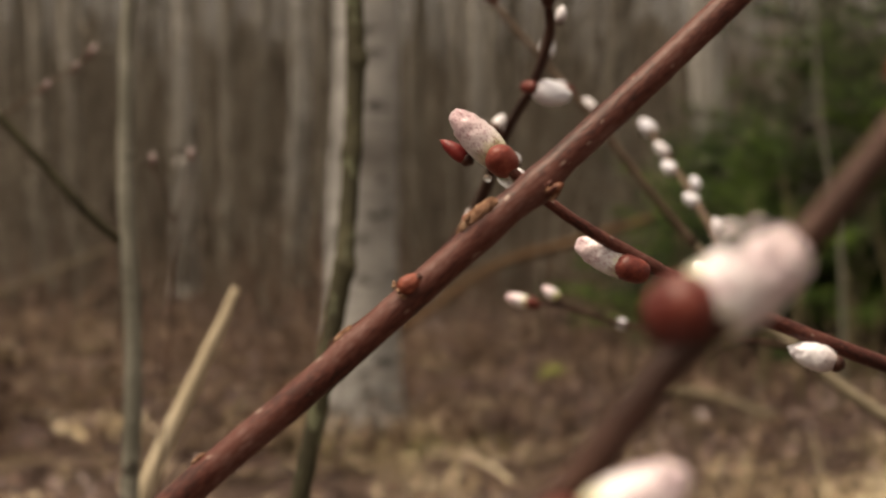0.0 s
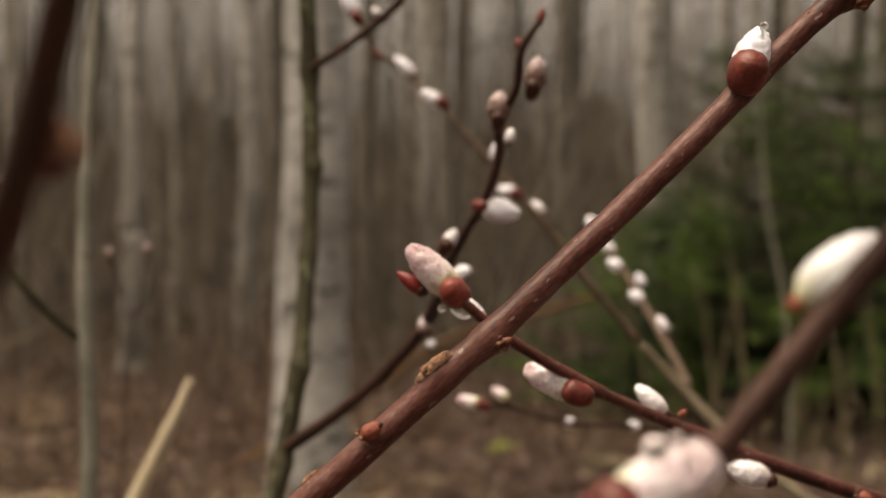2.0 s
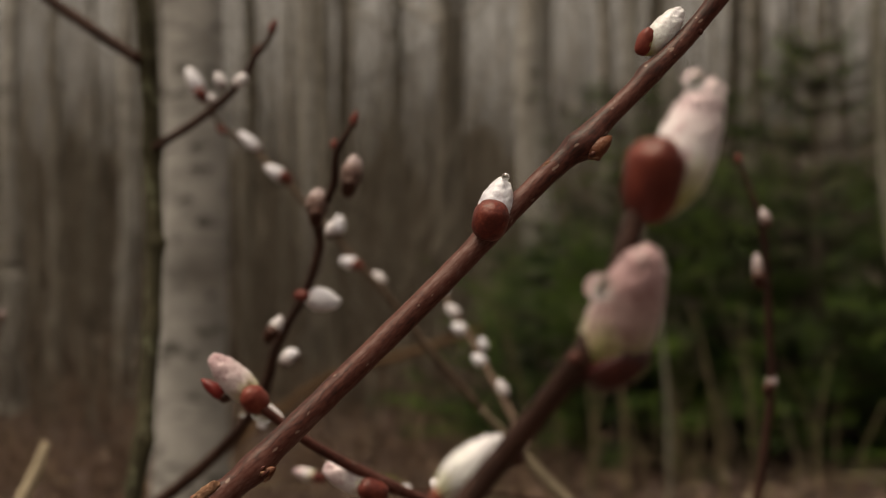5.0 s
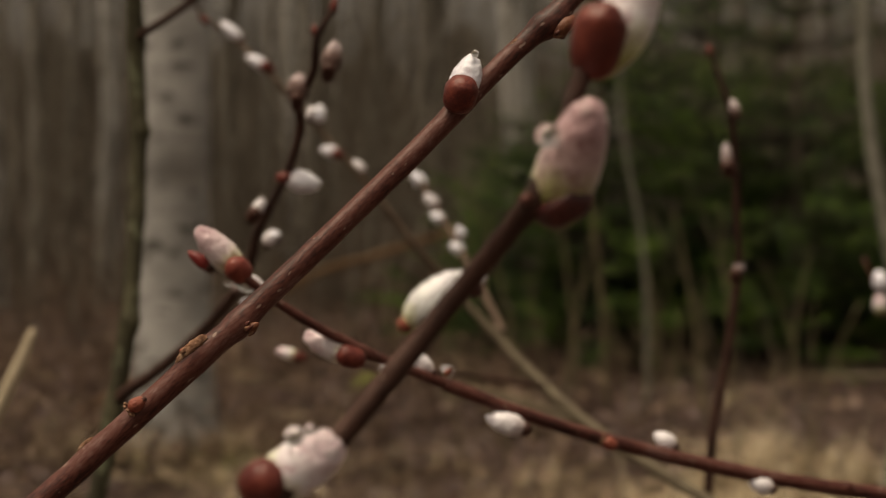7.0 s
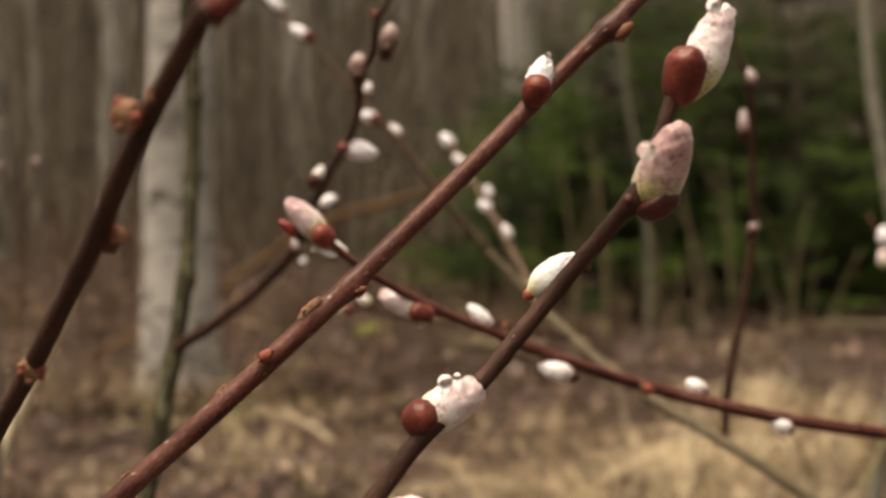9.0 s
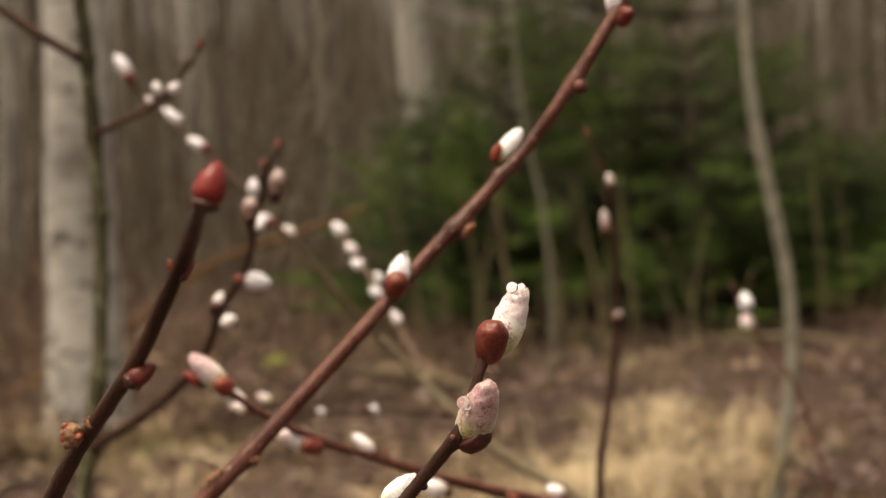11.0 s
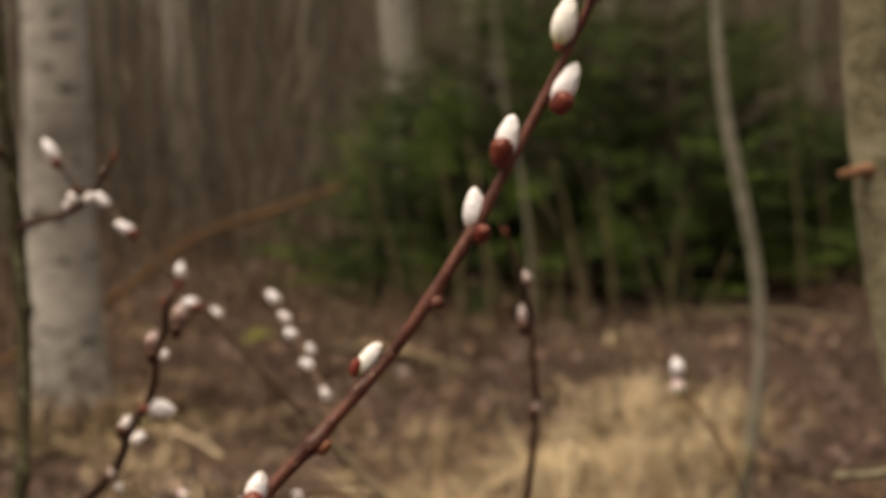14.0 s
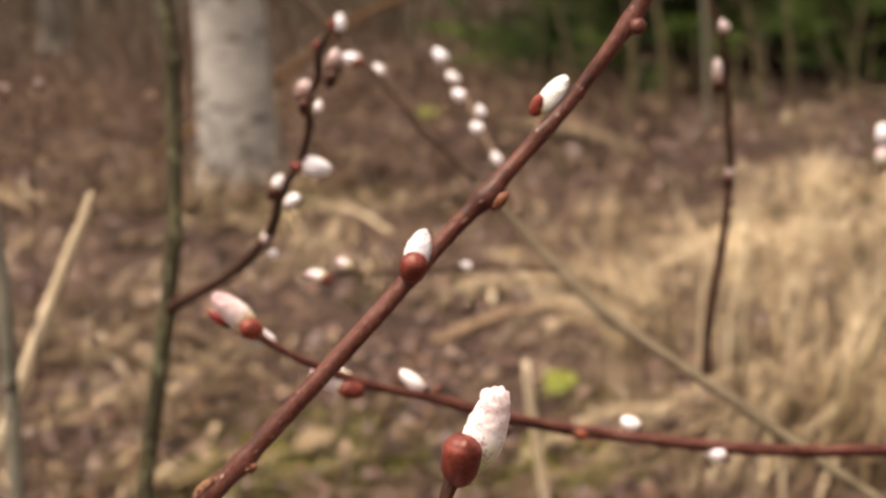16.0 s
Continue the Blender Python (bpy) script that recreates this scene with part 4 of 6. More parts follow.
def spruce(x, y, height, spread, seed, label, limbs=230):
    rng = random.Random(seed)
    z = ground_height(x, y)
    ob = thing("young_spruce", (x, y, z), label, "tree", "young spruces")
    bm = bmesh.new()
    tube(bm, [(0, 0, -0.05, height * 0.022), (0, 0, height * 0.5, height * 0.014), (0, 0, height, 0.004)], 8, 4)
    part("trunk", bm, M_BRUSH, ob)
    v, f, bv = [], [], bmesh.new()
    for k in range(limbs):
        t = (int(rng.random() ** 1.35 * 13) + rng.gauss(0.5, 0.16)) / 13.4
        t = min(max(t, 0.0), 0.98)
        zz = height * (0.04 + 0.95 * t)
        l = spread * (1 - t) ** 0.62 * rng.choice((0.4, 0.6, 0.8, 0.95, 1.1, 1.45)) * rng.uniform(0.85, 1.15) + 0.08
        a = rng.uniform(0, 6.28)
        d = Vector((math.cos(a), math.sin(a), 0))
        droop, rise = rng.uniform(-0.30, 0.10) + 0.45 * t, rng.uniform(0.02, 0.28)
        tube(bv, [(0, 0, zz, 0.008), (d.x * l * 0.5, d.y * l * 0.5, zz + l * droop * 0.5, 0.005), (d.x * l, d.y * l, zz + l * (droop + rise), 0.002)], 4, 3)
        for j in range(int(10 * l * (1 - t)) + 1):  # bare dead twigs near the trunk
            u = rng.uniform(0.1, 0.6)
            e = Vector((d.x * l * u, d.y * l * u, zz + l * droop * u))
            g = e + Vector((rng.uniform(-1, 1), rng.uniform(-1, 1), rng.uniform(-0.8, 0.3))) * 0.12
            tube(bv, [(*e, 0.003), (*((e + g) / 2 + Vector((0, 0, 0.01))), 0.002), (*g, 0.001)], 3, 2)
        for j in range(int(max(90 - 100 * t, 8) * min(l, 0.7) + 18 - 13 * t)):
            u = rng.uniform(0.5 - 0.42 * t, 1.0)
            c = d * l * u + Vector((0, 0, zz + l * (droop * u + rise * u * u)))
            side = Vector((-d.y, d.x, 0)) * rng.choice((-1, 1))
            sl = rng.uniform(0.06, 0.22) * (1.2 - u * 0.6)
            way = (side * rng.uniform(0.1, 1) + d * rng.uniform(0.4, 1.1) + Vector((0, 0, rng.uniform(-0.35, 0.35)))).normalized()
            n = int(sl * 62) + 3
            for q in range(n):
                p = c + way * sl * (q / n)
                nd = (way * 0.8 + Vector((rng.uniform(-1, 1), rng.uniform(-1, 1), rng.uniform(-0.8, 1)))).normalized() * rng.uniform(0.014, 0.030)
                w = nd.cross(Vector((rng.uniform(-1, 1), rng.uniform(-1, 1), rng.uniform(-1, 1)))).normalized() * 0.0036
                o = len(v)
                v.extend((tuple(p - w), tuple(p + w), tuple(p + nd)))
                f.append((o, o + 1, o + 2))
    tagged(part("branchwork", bv, M_TWIG, ob), kind="stuff")
    me = bpy.data.meshes.new("needles")
    me.from_pydata(v, [], f)
    tagged(part_mesh("foliage", me, M_NEEDLE, ob, "dense fresh green needles", smooth=False), kind="stuff")
    return ob


spruce(0.46, 8.90, 1.35, 0.66, 70, "bushy dark green young spruce", 150)
spruce(0.84, 8.40, 2.00, 0.75, 71, "slim dark green young spruce", 190)
spruce(1.38, 8.60, 2.00, 0.90, 72, "bushy dark green young spruce", 175)
spruce(1.85, 8.40, 2.30, 1.00, 73, "bushy dark green young spruce", 185)
spruce(2.39, 9.00, 1.55, 0.80, 74, "bushy dark green young spruce")
spruce(2.82, 8.90, 1.00, 0.60, 75, "bushy dark green young spruce")
spruce(3.85, 10.20, 1.10, 0.60, 76, "bushy dark green young spruce")


# ---------------------------------------------------------------- dead canes and fallen branches
def cane(x, y, h, lx, ly, r, mat=M_STRAW, label="thin pale dead cane standing in the grass"):
    z = ground_height(x, y)
    ob = thing("dead_cane", (x, y, z), label, "cane", "dead canes")
    bm = bmesh.new()
    tube(bm, [(x, y, z - 0.03, r), (x + lx * 0.25, y + ly * 0.25, z + h * 0.4, r * 0.9), (x + lx * 0.6, y + ly * 0.6, z + h * 0.75, r * 0.7), (x + lx, y + ly, z + h, r * 0.35)], 6, 4, 0.1, (x, y, z), 30)
    part("stalk", bm, mat, ob)


cane(0.688, 6.60, 0.95, -0.091, 0.02, 0.0095, M_CANE)
cane(0.595, 7.00, 0.87, -0.100, 0.02, 0.0077, M_CANE)
cane(0.978, 7.20, 0.73, -0.083, 0.02, 0.0072, M_CANE)
cane(1.114, 6.80, 0.85, -0.136, 0.02, 0.0090, M_CANE)
cane(1.257, 6.90, 0.86, -0.061, 0.02, 0.0069, M_CANE)
cane(1.564, 7.20, 0.66, 0.103, 0.02, 0.0064, M_CANE)
cane(0.364, 6.00, 0.47, -0.155, 0.02, 0.0060, M_CANE)
cane(0.735, 6.20, 0.60, -0.151, 0.02, 0.0055, M_CANE)
cane(0.949, 6.60, 0.44, 0.053, 0.02, 0.0058, M_CANE)
cane(1.325, 6.40, 0.30, 0.046, 0.02, 0.0049, M_CANE)
cane(2.334, 7.60, 1.11, -0.097, 0.02, 0.0092, M_BARK_TAN)
cane(0.360, 7.40, 0.96, -0.258, 0.02, 0.0074, M_CANE)
cane(2.605, 8.00, 1.25, -0.187, 0.02, 0.0079, M_BARK_TAN)
cane(0.016, 7.40, 0.70, -0.088, 0.02, 0.0057, M_BARK_TAN)
CANE_RNG = random.Random(17)
for k in range(22):
    cy = CANE_RNG.uniform(4.6, 7.6)
    cane(cy * CANE_RNG.uniform(0.0, 0.24), cy, CANE_RNG.uniform(0.3, 1.0), CANE_RNG.uniform(-0.4, 0.16), CANE_RNG.uniform(-0.1, 0.1), CANE_RNG.uniform(0.0025, 0.0055),
         M_CANE if k % 3 else M_BARK_TAN)


# bright straws standing up out of the tussocks
for sx, sy, sh, lean in ((0.44, 3.45, 0.30, 0.02), (0.50, 3.50, 0.34, -0.03), (0.55, 3.52, 0.36, 0.01), (0.80, 3.50, 0.26, 0.16), (0.74, 3.42, 0.24, 0.13), (0.68, 3.02, 0.22, 0.05), (0.60, 3.12, 0.30, -0.02), (0.62, 4.10, 0.34, 0.05),
                         (0.78, 4.25, 0.28, -0.10), (0.40, 3.85, 0.26, -0.08), (0.90, 4.60, 0.30, 0.12), (0.52, 4.35, 0.32, -0.05), (0.97, 4.05, 0.25, -0.12), (0.70, 3.72, 0.30, 0.07)):
    cane(sx, sy, sh, lean, 0.02, 0.0042, M_STRAW, "pale dry straw standing in the tussock")


def fallen(a, b, r, mat, label, bend=0.03, foot=()):
    mid = [(p + q) / 2 for p, q in zip(a, b)]
    low = [(*foot, r * 1.15), ((foot[0] + 2 * a[0]) / 3, (foot[1] + 2 * a[1]) / 3, a[2] * 0.6, r * 1.1)] if foot else []
    ob = thing("fallen_branch", a, label, "branch")
    bm = bmesh.new()
    tube(bm, low + [(*a, r), (mid[0], mid[1], mid[2] + bend, r * 1.05), (*b, r * 0.7)], 9, 6, 0.12, a, 14)
    part("stick", bm, mat, ob)
    return ob


fallen((-0.1759, 3.7714, 0.0300), (0.2225, 4.0699, 0.0300), 0.0147, M_DEADWOOD, "pale dead branch lying on the leaves")
fallen((0.1241, 6.9828, 0.0500), (0.5504, 6.0982, 0.0500), 0.0197, M_DEADWOOD, "grey dead stick lying on the leaves")
fallen((-0.0056, 6.6136, 0.1000), (0.5289, 5.9009, 0.1000), 0.0210, M_BARK_TAN, "grey dead stick in the grass")
fallen((1.7217, 7.4504, 0.0600), (2.4340, 6.8824, 0.0600), 0.0170, M_BARK_TAN, "long grey dead stick on the ground")
fallen((-2.3150, 5.5754, 0.5205), (-1.8652, 5.5868, 0.7119), 0.0092, M_BARK_TAN, "pale dead branch leaning in the undergrowth", 0.0, (-3.565, 5.545, -0.02))
fallen((-0.5786, 6.6475, 0.5788), (0.0835, 6.6601, 0.7919), 0.0156, M_LOG, "orange-brown dead branch leaning through the brush", 0.0, (-1.579, 6.747, -0.02))


def ground_leaf(name, x, y, length, turn, mat, label, lift=0.03):
    """One broad leaf lying on the litter, folded along its midrib."""
    z = ground_height(x, y) + lift
    ob = thing(name, (x, y, z), label, "leaf")
    bm = bmesh.new()
    rows = []
    for k in range(9):
        t = k / 8
        w = length * 0.36 * math.sin(math.pi * min(t * 1.04, 1.0)) ** 0.7 + 0.001
        c = length * (t - 0.5)
        arch = 0.10 * length * math.sin(t * 3.0)
        rows.append([bm.verts.new((c, w * q, arch + 0.16 * w * abs(q) ** 1.3 + 0.03 * length * math.sin(5 * t + 2 * q))) for q in (-1, -0.5, 0, 0.5, 1)])
    for r0, r1 in zip(rows, rows[1:]):
        for k in range(4):
            bm.faces.new((r0[k], r0[k + 1], r1[k + 1], r1[k]))
    bmesh.ops.solidify(bm, geom=bm.faces[:], thickness=0.0008)
    part("blade", bm, mat, ob, m=Matrix.Translation((x, y, z)) @ Euler((0.25, -0.15, turn)).to_matrix().to_4x4())
    bm = bmesh.new()
    tube(bm, [(-length * 0.5, 0, 0, 0.0012), (-length * 0.66, 0.004, 0, 0.001), (-length * 0.85, 0.012, -0.008, 0.0008)], 5, 3)
    part("leaf_stalk", bm, mat, ob, m=Matrix.Translation((x, y, z)) @ Euler((0.25, -0.15, turn)).to_matrix().to_4x4())


ground_leaf("green_leaf", 0.122, 3.379, 0.101, 0.9, M_GREEN, "fresh yellow-green leaf lying on dead leaves")
ground_leaf("green_leaf", -0.353, 7.426, 0.163, 0.2, M_GREEN, "yellow-green leaf lying flat on dead leaves")
ground_leaf("dead_leaf", 0.029, 4.659, 0.072, 1.2, M_PALELEAF, "pale curled dead leaf on the litter")
ground_leaf("dead_leaf", 0.120, 5.164, 0.073, 0.5, M_PALELEAF, "pale dry leaf on the litter")
ground_leaf("dead_leaf", -0.394, 3.061, 0.097, 0.3, M_PALELEAF, "broad pale dead leaf among moss")
ground_leaf("dead_leaf", -0.758, 3.546, 0.100, 2.4, M_PALELEAF, "pale tan dead leaf beside straw")
ground_leaf("dead_leaf", -0.998, 3.376, 0.060, 1, M_PALELEAF, "small pale dead leaf on dark soil")


# ---------------------------------------------------------------- willow branches and stems near the camera

axis = [(-0.0801, 0.2682, 1.0308, 0.00226), (-0.0668, 0.2708, 1.0423, 0.00222), (-0.0459, 0.2758, 1.0612, 0.00219), (-0.0286, 0.2819, 1.0773, 0.00212), (-0.0150, 0.2867, 1.0905, 0.00205), (-0.0063, 0.2895, 1.0990, 0.00202), (0.0097, 0.2943, 1.1154, 0.00187), (0.0153, 0.2960, 1.1207, 0.00193), (0.0199, 0.2975, 1.1250, 0.00205), (0.0254, 0.2996, 1.1303, 0.00185), (0.0312, 0.3018, 1.1360, 0.00181), (0.0407, 0.3051, 1.1459, 0.00167), (0.0518, 0.3060, 1.1603, 0.00185), (0.0631, 0.3076, 1.1770, 0.00170), (0.0725, 0.3092, 1.1924, 0.00154), (0.0825, 0.3105, 1.2096, 0.00146), (0.0903, 0.3111, 1.2240, 0.00129), (0.0983, 0.3118, 1.2395, 0.00129)]
axis = grounded(axis, True)
main_branch = thing("willow_branch", (axis[0][0], axis[0][1], 0.0), "reddish-brown willow branch with white opening catkins", "branch", "willow branches")
stem = bmesh.new()
NODES = [(0.0199, 0.2979, 1.1240, 0.72, 0.0032, (0.6, 0, -0.6)), (0.0180, 0.2966, 1.1236, 0.16, 0.0018, (-0.7, 0, 0.7)), (-0.0350, 0.2787, 1.0700, 0.50, 0.0025, (0.5, 0, -0.5)),
         (0.0525, 0.3050, 1.1604, 0.55, 0.0026, (0.35, 0, -0.3)), (0.0670, 0.3088, 1.1830, 0.20, 0.0024, (0.5, 0, -0.5)), (-0.0430, 0.2768, 1.0660, 0.50, 0.0028, (-0.6, 0, 0.6)),
         (0.0030, 0.2925, 1.1080, 0.16, 0.0024, (-0.6, 0, 0.6)), (0.0315, 0.3020, 1.1370, 0.32, 0.0022, (-0.7, 0, 0.6)), (-0.0605, 0.2725, 1.0490, 0.14, 0.0020, (-0.7, 0, 0.7))]
tube(stem, axis, 24, 14, 0.05, PLACE[main_branch].translation, 300, swells=NODES)
part("stem", stem, M_BARK, main_branch)
catkin(main_branch, "white", (0.0027, 0.2921, 1.1087), (0.0056, 0.2927, 1.1181), 0.00580, (0.0033, 0.2888, 1.1113), 0.00312, [(0.0058, 0.2912, 1.1181, 0.00070)])
catkin(main_branch, "green", (0.0313, 0.3053, 1.1403), (0.0381, 0.3058, 1.1491), 0.00500, (0.0313, 0.3046, 1.1431), 0.00155, lean=(0.40, 0, 1), back=0.0029, tint="bright", cap=1.5)
catkin(main_branch, "white", (0.0640, 0.3088, 1.1771), (0.0649, 0.3096, 1.1897), 0.00584, (0.0665, 0.3053, 1.1780), 0.00211)
catkin(main_branch, "white", (0.0723, 0.3099, 1.1952), (0.0759, 0.3107, 1.2090), 0.00644, (0.0722, 0.3066, 1.2000), 0.00309)
catkin(main_branch, "white", (0.0866, 0.3101, 1.2101), (0.0936, 0.3108, 1.2221), 0.00646, (0.0890, 0.3072, 1.2120), 0.00300)
catkin(main_branch, "green", (0.0884, 0.3100, 1.2262), (0.0922, 0.3105, 1.2400), 0.00675)
catkin(main_branch, "white", (0.0983, 0.3118, 1.2394), (0.1062, 0.3125, 1.2512), 0.00600, (0.0996, 0.3085, 1.2430), 0.00349)
catkin(main_branch, "white", (0.1042, 0.3126, 1.2526), (0.1095, 0.3134, 1.2648), 0.00601, (0.1061, 0.3092, 1.2554), 0.00318)
node_mark(main_branch, "scar", (-0.0529, 0.2711, 1.0569), (-0.0509, 0.2710, 1.0583), 0.00319)
node_mark(main_branch, "wound", (-0.0438, 0.2758, 1.0661), (-0.0416, 0.2759, 1.0681), 0.00400)
node_mark(main_branch, "stub", (-0.0338, 0.2778, 1.0695), (-0.0312, 0.2768, 1.0713), 0.00245)
node_mark(main_branch, "wound", (-0.0614, 0.2720, 1.0502), (-0.0595, 0.2721, 1.0518), 0.00199)
node_mark(main_branch, "wound", (0.0180, 0.2966, 1.1252), (0.0205, 0.2968, 1.1275), 0.00253)
node_mark(main_branch, "stub", (0.0209, 0.2962, 1.1222), (0.0241, 0.2950, 1.1253), 0.00320)
node_mark(main_branch, "knob", (0.0533, 0.3042, 1.1596), (0.0555, 0.3035, 1.1577), 0.00480)
node_mark(main_branch, "wound", (0.0128, 0.2945, 1.1201), (0.0145, 0.2946, 1.1218), 0.00145)
node_mark(main_branch, "knob", (0.0408, 0.3043, 1.1446), (0.0416, 0.3042, 1.1435), 0.00179)
node_mark(main_branch, "wound", (-0.0805, 0.2680, 1.0336), (-0.0790, 0.2681, 1.0348), 0.00137)

axis = [(-0.0478, 0.3733, 1.0723, 0.00105), (-0.0399, 0.3772, 1.0655, 0.00112), (-0.0312, 0.3816, 1.0592, 0.00125), (-0.0177, 0.3881, 1.0512, 0.00150), (-0.0159, 0.3893, 1.0502, 0.00121), (-0.0003, 0.4008, 1.0424, 0.00143), (0.0022, 0.4019, 1.0412, 0.00171), (0.0207, 0.4072, 1.0335, 0.00173), (0.0443, 0.4176, 1.0245, 0.00186), (0.0703, 0.4291, 1.0162, 0.00199), (0.0965, 0.4383, 1.0095, 0.00203), (0.1197, 0.4463, 1.0048, 0.00207), (0.1272, 0.4492, 1.0036, 0.00203), (0.1449, 0.4540, 1.0016, 0.00205)]
axis = grounded(axis, False, 1.0)
cross_branch = thing("willow_branch", (axis[-1][0], axis[-1][1], 0.0), "thin brown willow branch with pink and grey catkins", "branch", "willow branches")
stem = bmesh.new()
tube(stem, axis, 14, 8, 0.07, PLACE[cross_branch].translation, 350)
part("stem", stem, M_BARK, cross_branch)
catkin(cross_branch, "blush", (-0.0468, 0.3775, 1.0712), (-0.0582, 0.3765, 1.0827), 0.00710, (-0.0484, 0.3745, 1.0732), 0.00310, tint="bright")
catkin(cross_branch, "redbud", (-0.0545, 0.3795, 1.0724), (-0.0608, 0.3800, 1.0770), 0.00330)
for x, y, z, r, wide in ((-0.0470, 0.3765, 1.0690, 0.0015, 1.8), (-0.0510, 0.3765, 1.0694, 0.0008, 1.1)):  # water hanging under the stem below the catkin
    bead = bmesh.new()
    bmesh.ops.create_icosphere(bead, subdivisions=3, radius=r)
    bmesh.ops.scale(bead, vec=(wide, 1, 1), verts=bead.verts)
    part("water_drop", bead, M_DROP, cross_branch, "clear hanging water drop", Matrix.Translation((x, y, z)) @ Matrix.Rotation(0.6, 4, 'Y'))
catkin(cross_branch, "grey", (-0.0415, 0.3781, 1.0670), (-0.0453, 0.3784, 1.0714), 0.00180)
catkin(cross_branch, "pinkwhite", (-0.0193, 0.3868, 1.0503), (-0.0341, 0.3875, 1.0563), 0.00720, (-0.0232, 0.3842, 1.0513), 0.00275)
catkin(cross_branch, "grey", (-0.0020, 0.3997, 1.0442), (-0.0094, 0.4001, 1.0515), 0.00447)
catkin(cross_branch, "grey", (0.0219, 0.4041, 1.0297), (0.0109, 0.4043, 1.0332), 0.00596)
catkin(cross_branch, "grey", (0.0631, 0.4275, 1.0206), (0.0570, 0.4277, 1.0247), 0.00494)
catkin(cross_branch, "grey", (0.0911, 0.4342, 1.0079), (0.0837, 0.4343, 1.0107), 0.00502)
node_mark(cross_branch, "scar", (0.0427, 0.4161, 1.0246), (0.0457, 0.4158, 1.0232), 0.00447)
node_mark(cross_branch, "scar", (0.0009, 0.4009, 1.0449), (0.0023, 0.4008, 1.0461), 0.00190)
node_mark(cross_branch, "knob", (0.1130, 0.4433, 1.0069), (0.1149, 0.4433, 1.0082), 0.00411)

axis = [(-0.0314, 0.1721, 1.0467, 0.00145), (-0.0259, 0.1723, 1.0531, 0.00139), (-0.0202, 0.1728, 1.0606, 0.00136), (-0.0160, 0.1735, 1.0645, 0.00128), (-0.0112, 0.1738, 1.0690, 0.00125), (-0.0057, 0.1750, 1.0756, 0.00129), (-0.0014, 0.1756, 1.0808, 0.00127), (0.0025, 0.1748, 1.0857, 0.00126), (0.0064, 0.1722, 1.0908, 0.00124), (0.0093, 0.1698, 1.0951, 0.00115), (0.0107, 0.1692, 1.0979, 0.00092), (0.0131, 0.1698, 1.1041, 0.00088), (0.0150, 0.1705, 1.1090, 0.00115)]
axis = grounded(axis, True)
front_branch = thing("willow_branch", (axis[0][0], axis[0][1], 0.0), "dark willow branch with large catkins and water drops", "branch", "willow branches")
stem = bmesh.new()
tube(stem, axis, 16, 10, 0.08, PLACE[front_branch].translation, 500, swells=[(0.0093, 0.1698, 1.0945, 0.75, 0.0018, (0.9, 0, -0.3))])
part("stem", stem, M_BARK_DARK, front_branch)
catkin(front_branch, "pinkwhite", (-0.0276, 0.1659, 1.0490), (-0.0193, 0.1662, 1.0541), 0.00474, (-0.0272, 0.1640, 1.0496), 0.00305, [(-0.0209, 0.1646, 1.0548, 0.00047)])
catkin(front_branch, "pinkwhite", (-0.0212, 0.1760, 1.0621), (-0.0106, 0.1735, 1.0689), 0.00620, (-0.0194, 0.1732, 1.0643), 0.00260, [(-0.0162, 0.1727, 1.0693, 0.00110), (-0.0129, 0.1722, 1.0691, 0.00120), (-0.0145, 0.1722, 1.0701, 0.00060), (-0.0120, 0.1712, 1.0675, 0.0007)], back=0.0029)
catkin(front_branch, "green", (-0.0045, 0.1775, 1.0808), (0.0023, 0.1779, 1.0868), 0.00430)
catkin(front_branch, "pink", (0.0114, 0.1722, 1.0929), (0.0157, 0.1655, 1.1058), 0.00690, (0.0125, 0.1700, 1.0953), 0.00345, [(0.0108, 0.1659, 1.1019, 0.00130), (0.0116, 0.1655, 1.1012, 0.00045), (0.0146, 0.1640, 1.1046, 0.0006)], lean=(-0.52, -0.10, 0.85), back=0.0029, tint="maroon", cap=0.3)
catkin(front_branch, "pinkwhite", (0.0172, 0.1735, 1.1080), (0.0226, 0.1737, 1.1218), 0.00620, (0.0166, 0.1702, 1.1133), 0.00292, [(0.0205, 0.1712, 1.1214, 0.00112), (0.0228, 0.1712, 1.1205, 0.00080)])
node_mark(front_branch, "knob", (0.0034, 0.1761, 1.0851), (0.0040, 0.1760, 1.0845), 0.00212)
node_mark(front_branch, "knob", (0.0088, 0.1682, 1.0952), (0.0080, 0.1682, 1.0954), 0.00165)

axis = [(-0.0838, 0.1726, 1.0552, 0.00131), (-0.0784, 0.1667, 1.0627, 0.00137), (-0.0711, 0.1586, 1.0726, 0.00137), (-0.0642, 0.1498, 1.0828, 0.00135), (-0.0584, 0.1420, 1.0916, 0.00139), (-0.0530, 0.1333, 1.1005, 0.00133), (-0.0482, 0.1251, 1.1072, 0.00128), (-0.0409, 0.1127, 1.1166, 0.00116), (-0.0371, 0.1068, 1.1222, 0.00113), (-0.0339, 0.1018, 1.1280, 0.00110), (-0.0306, 0.0968, 1.1339, 0.00110), (-0.0285, 0.0914, 1.1379, 0.00113), (-0.0269, 0.0827, 1.1407, 0.00089), (-0.0255, 0.0745, 1.1430, 0.00082)]
axis = grounded(axis, True)
bare_branch = thing("willow_branch", (axis[0][0], axis[0][1], 0.0), "dark brown willow branch with corky scars and red buds", "branch", "willow branches")
stem = bmesh.new()
tube(stem, axis, 18, 8, 0.1, PLACE[bare_branch].translation, 500)
part("stem", stem, M_BARK_DARK, bare_branch)
catkin(bare_branch, "redbud", (-0.0250, 0.0709, 1.1424), (-0.0231, 0.0713, 1.1480), 0.00395)
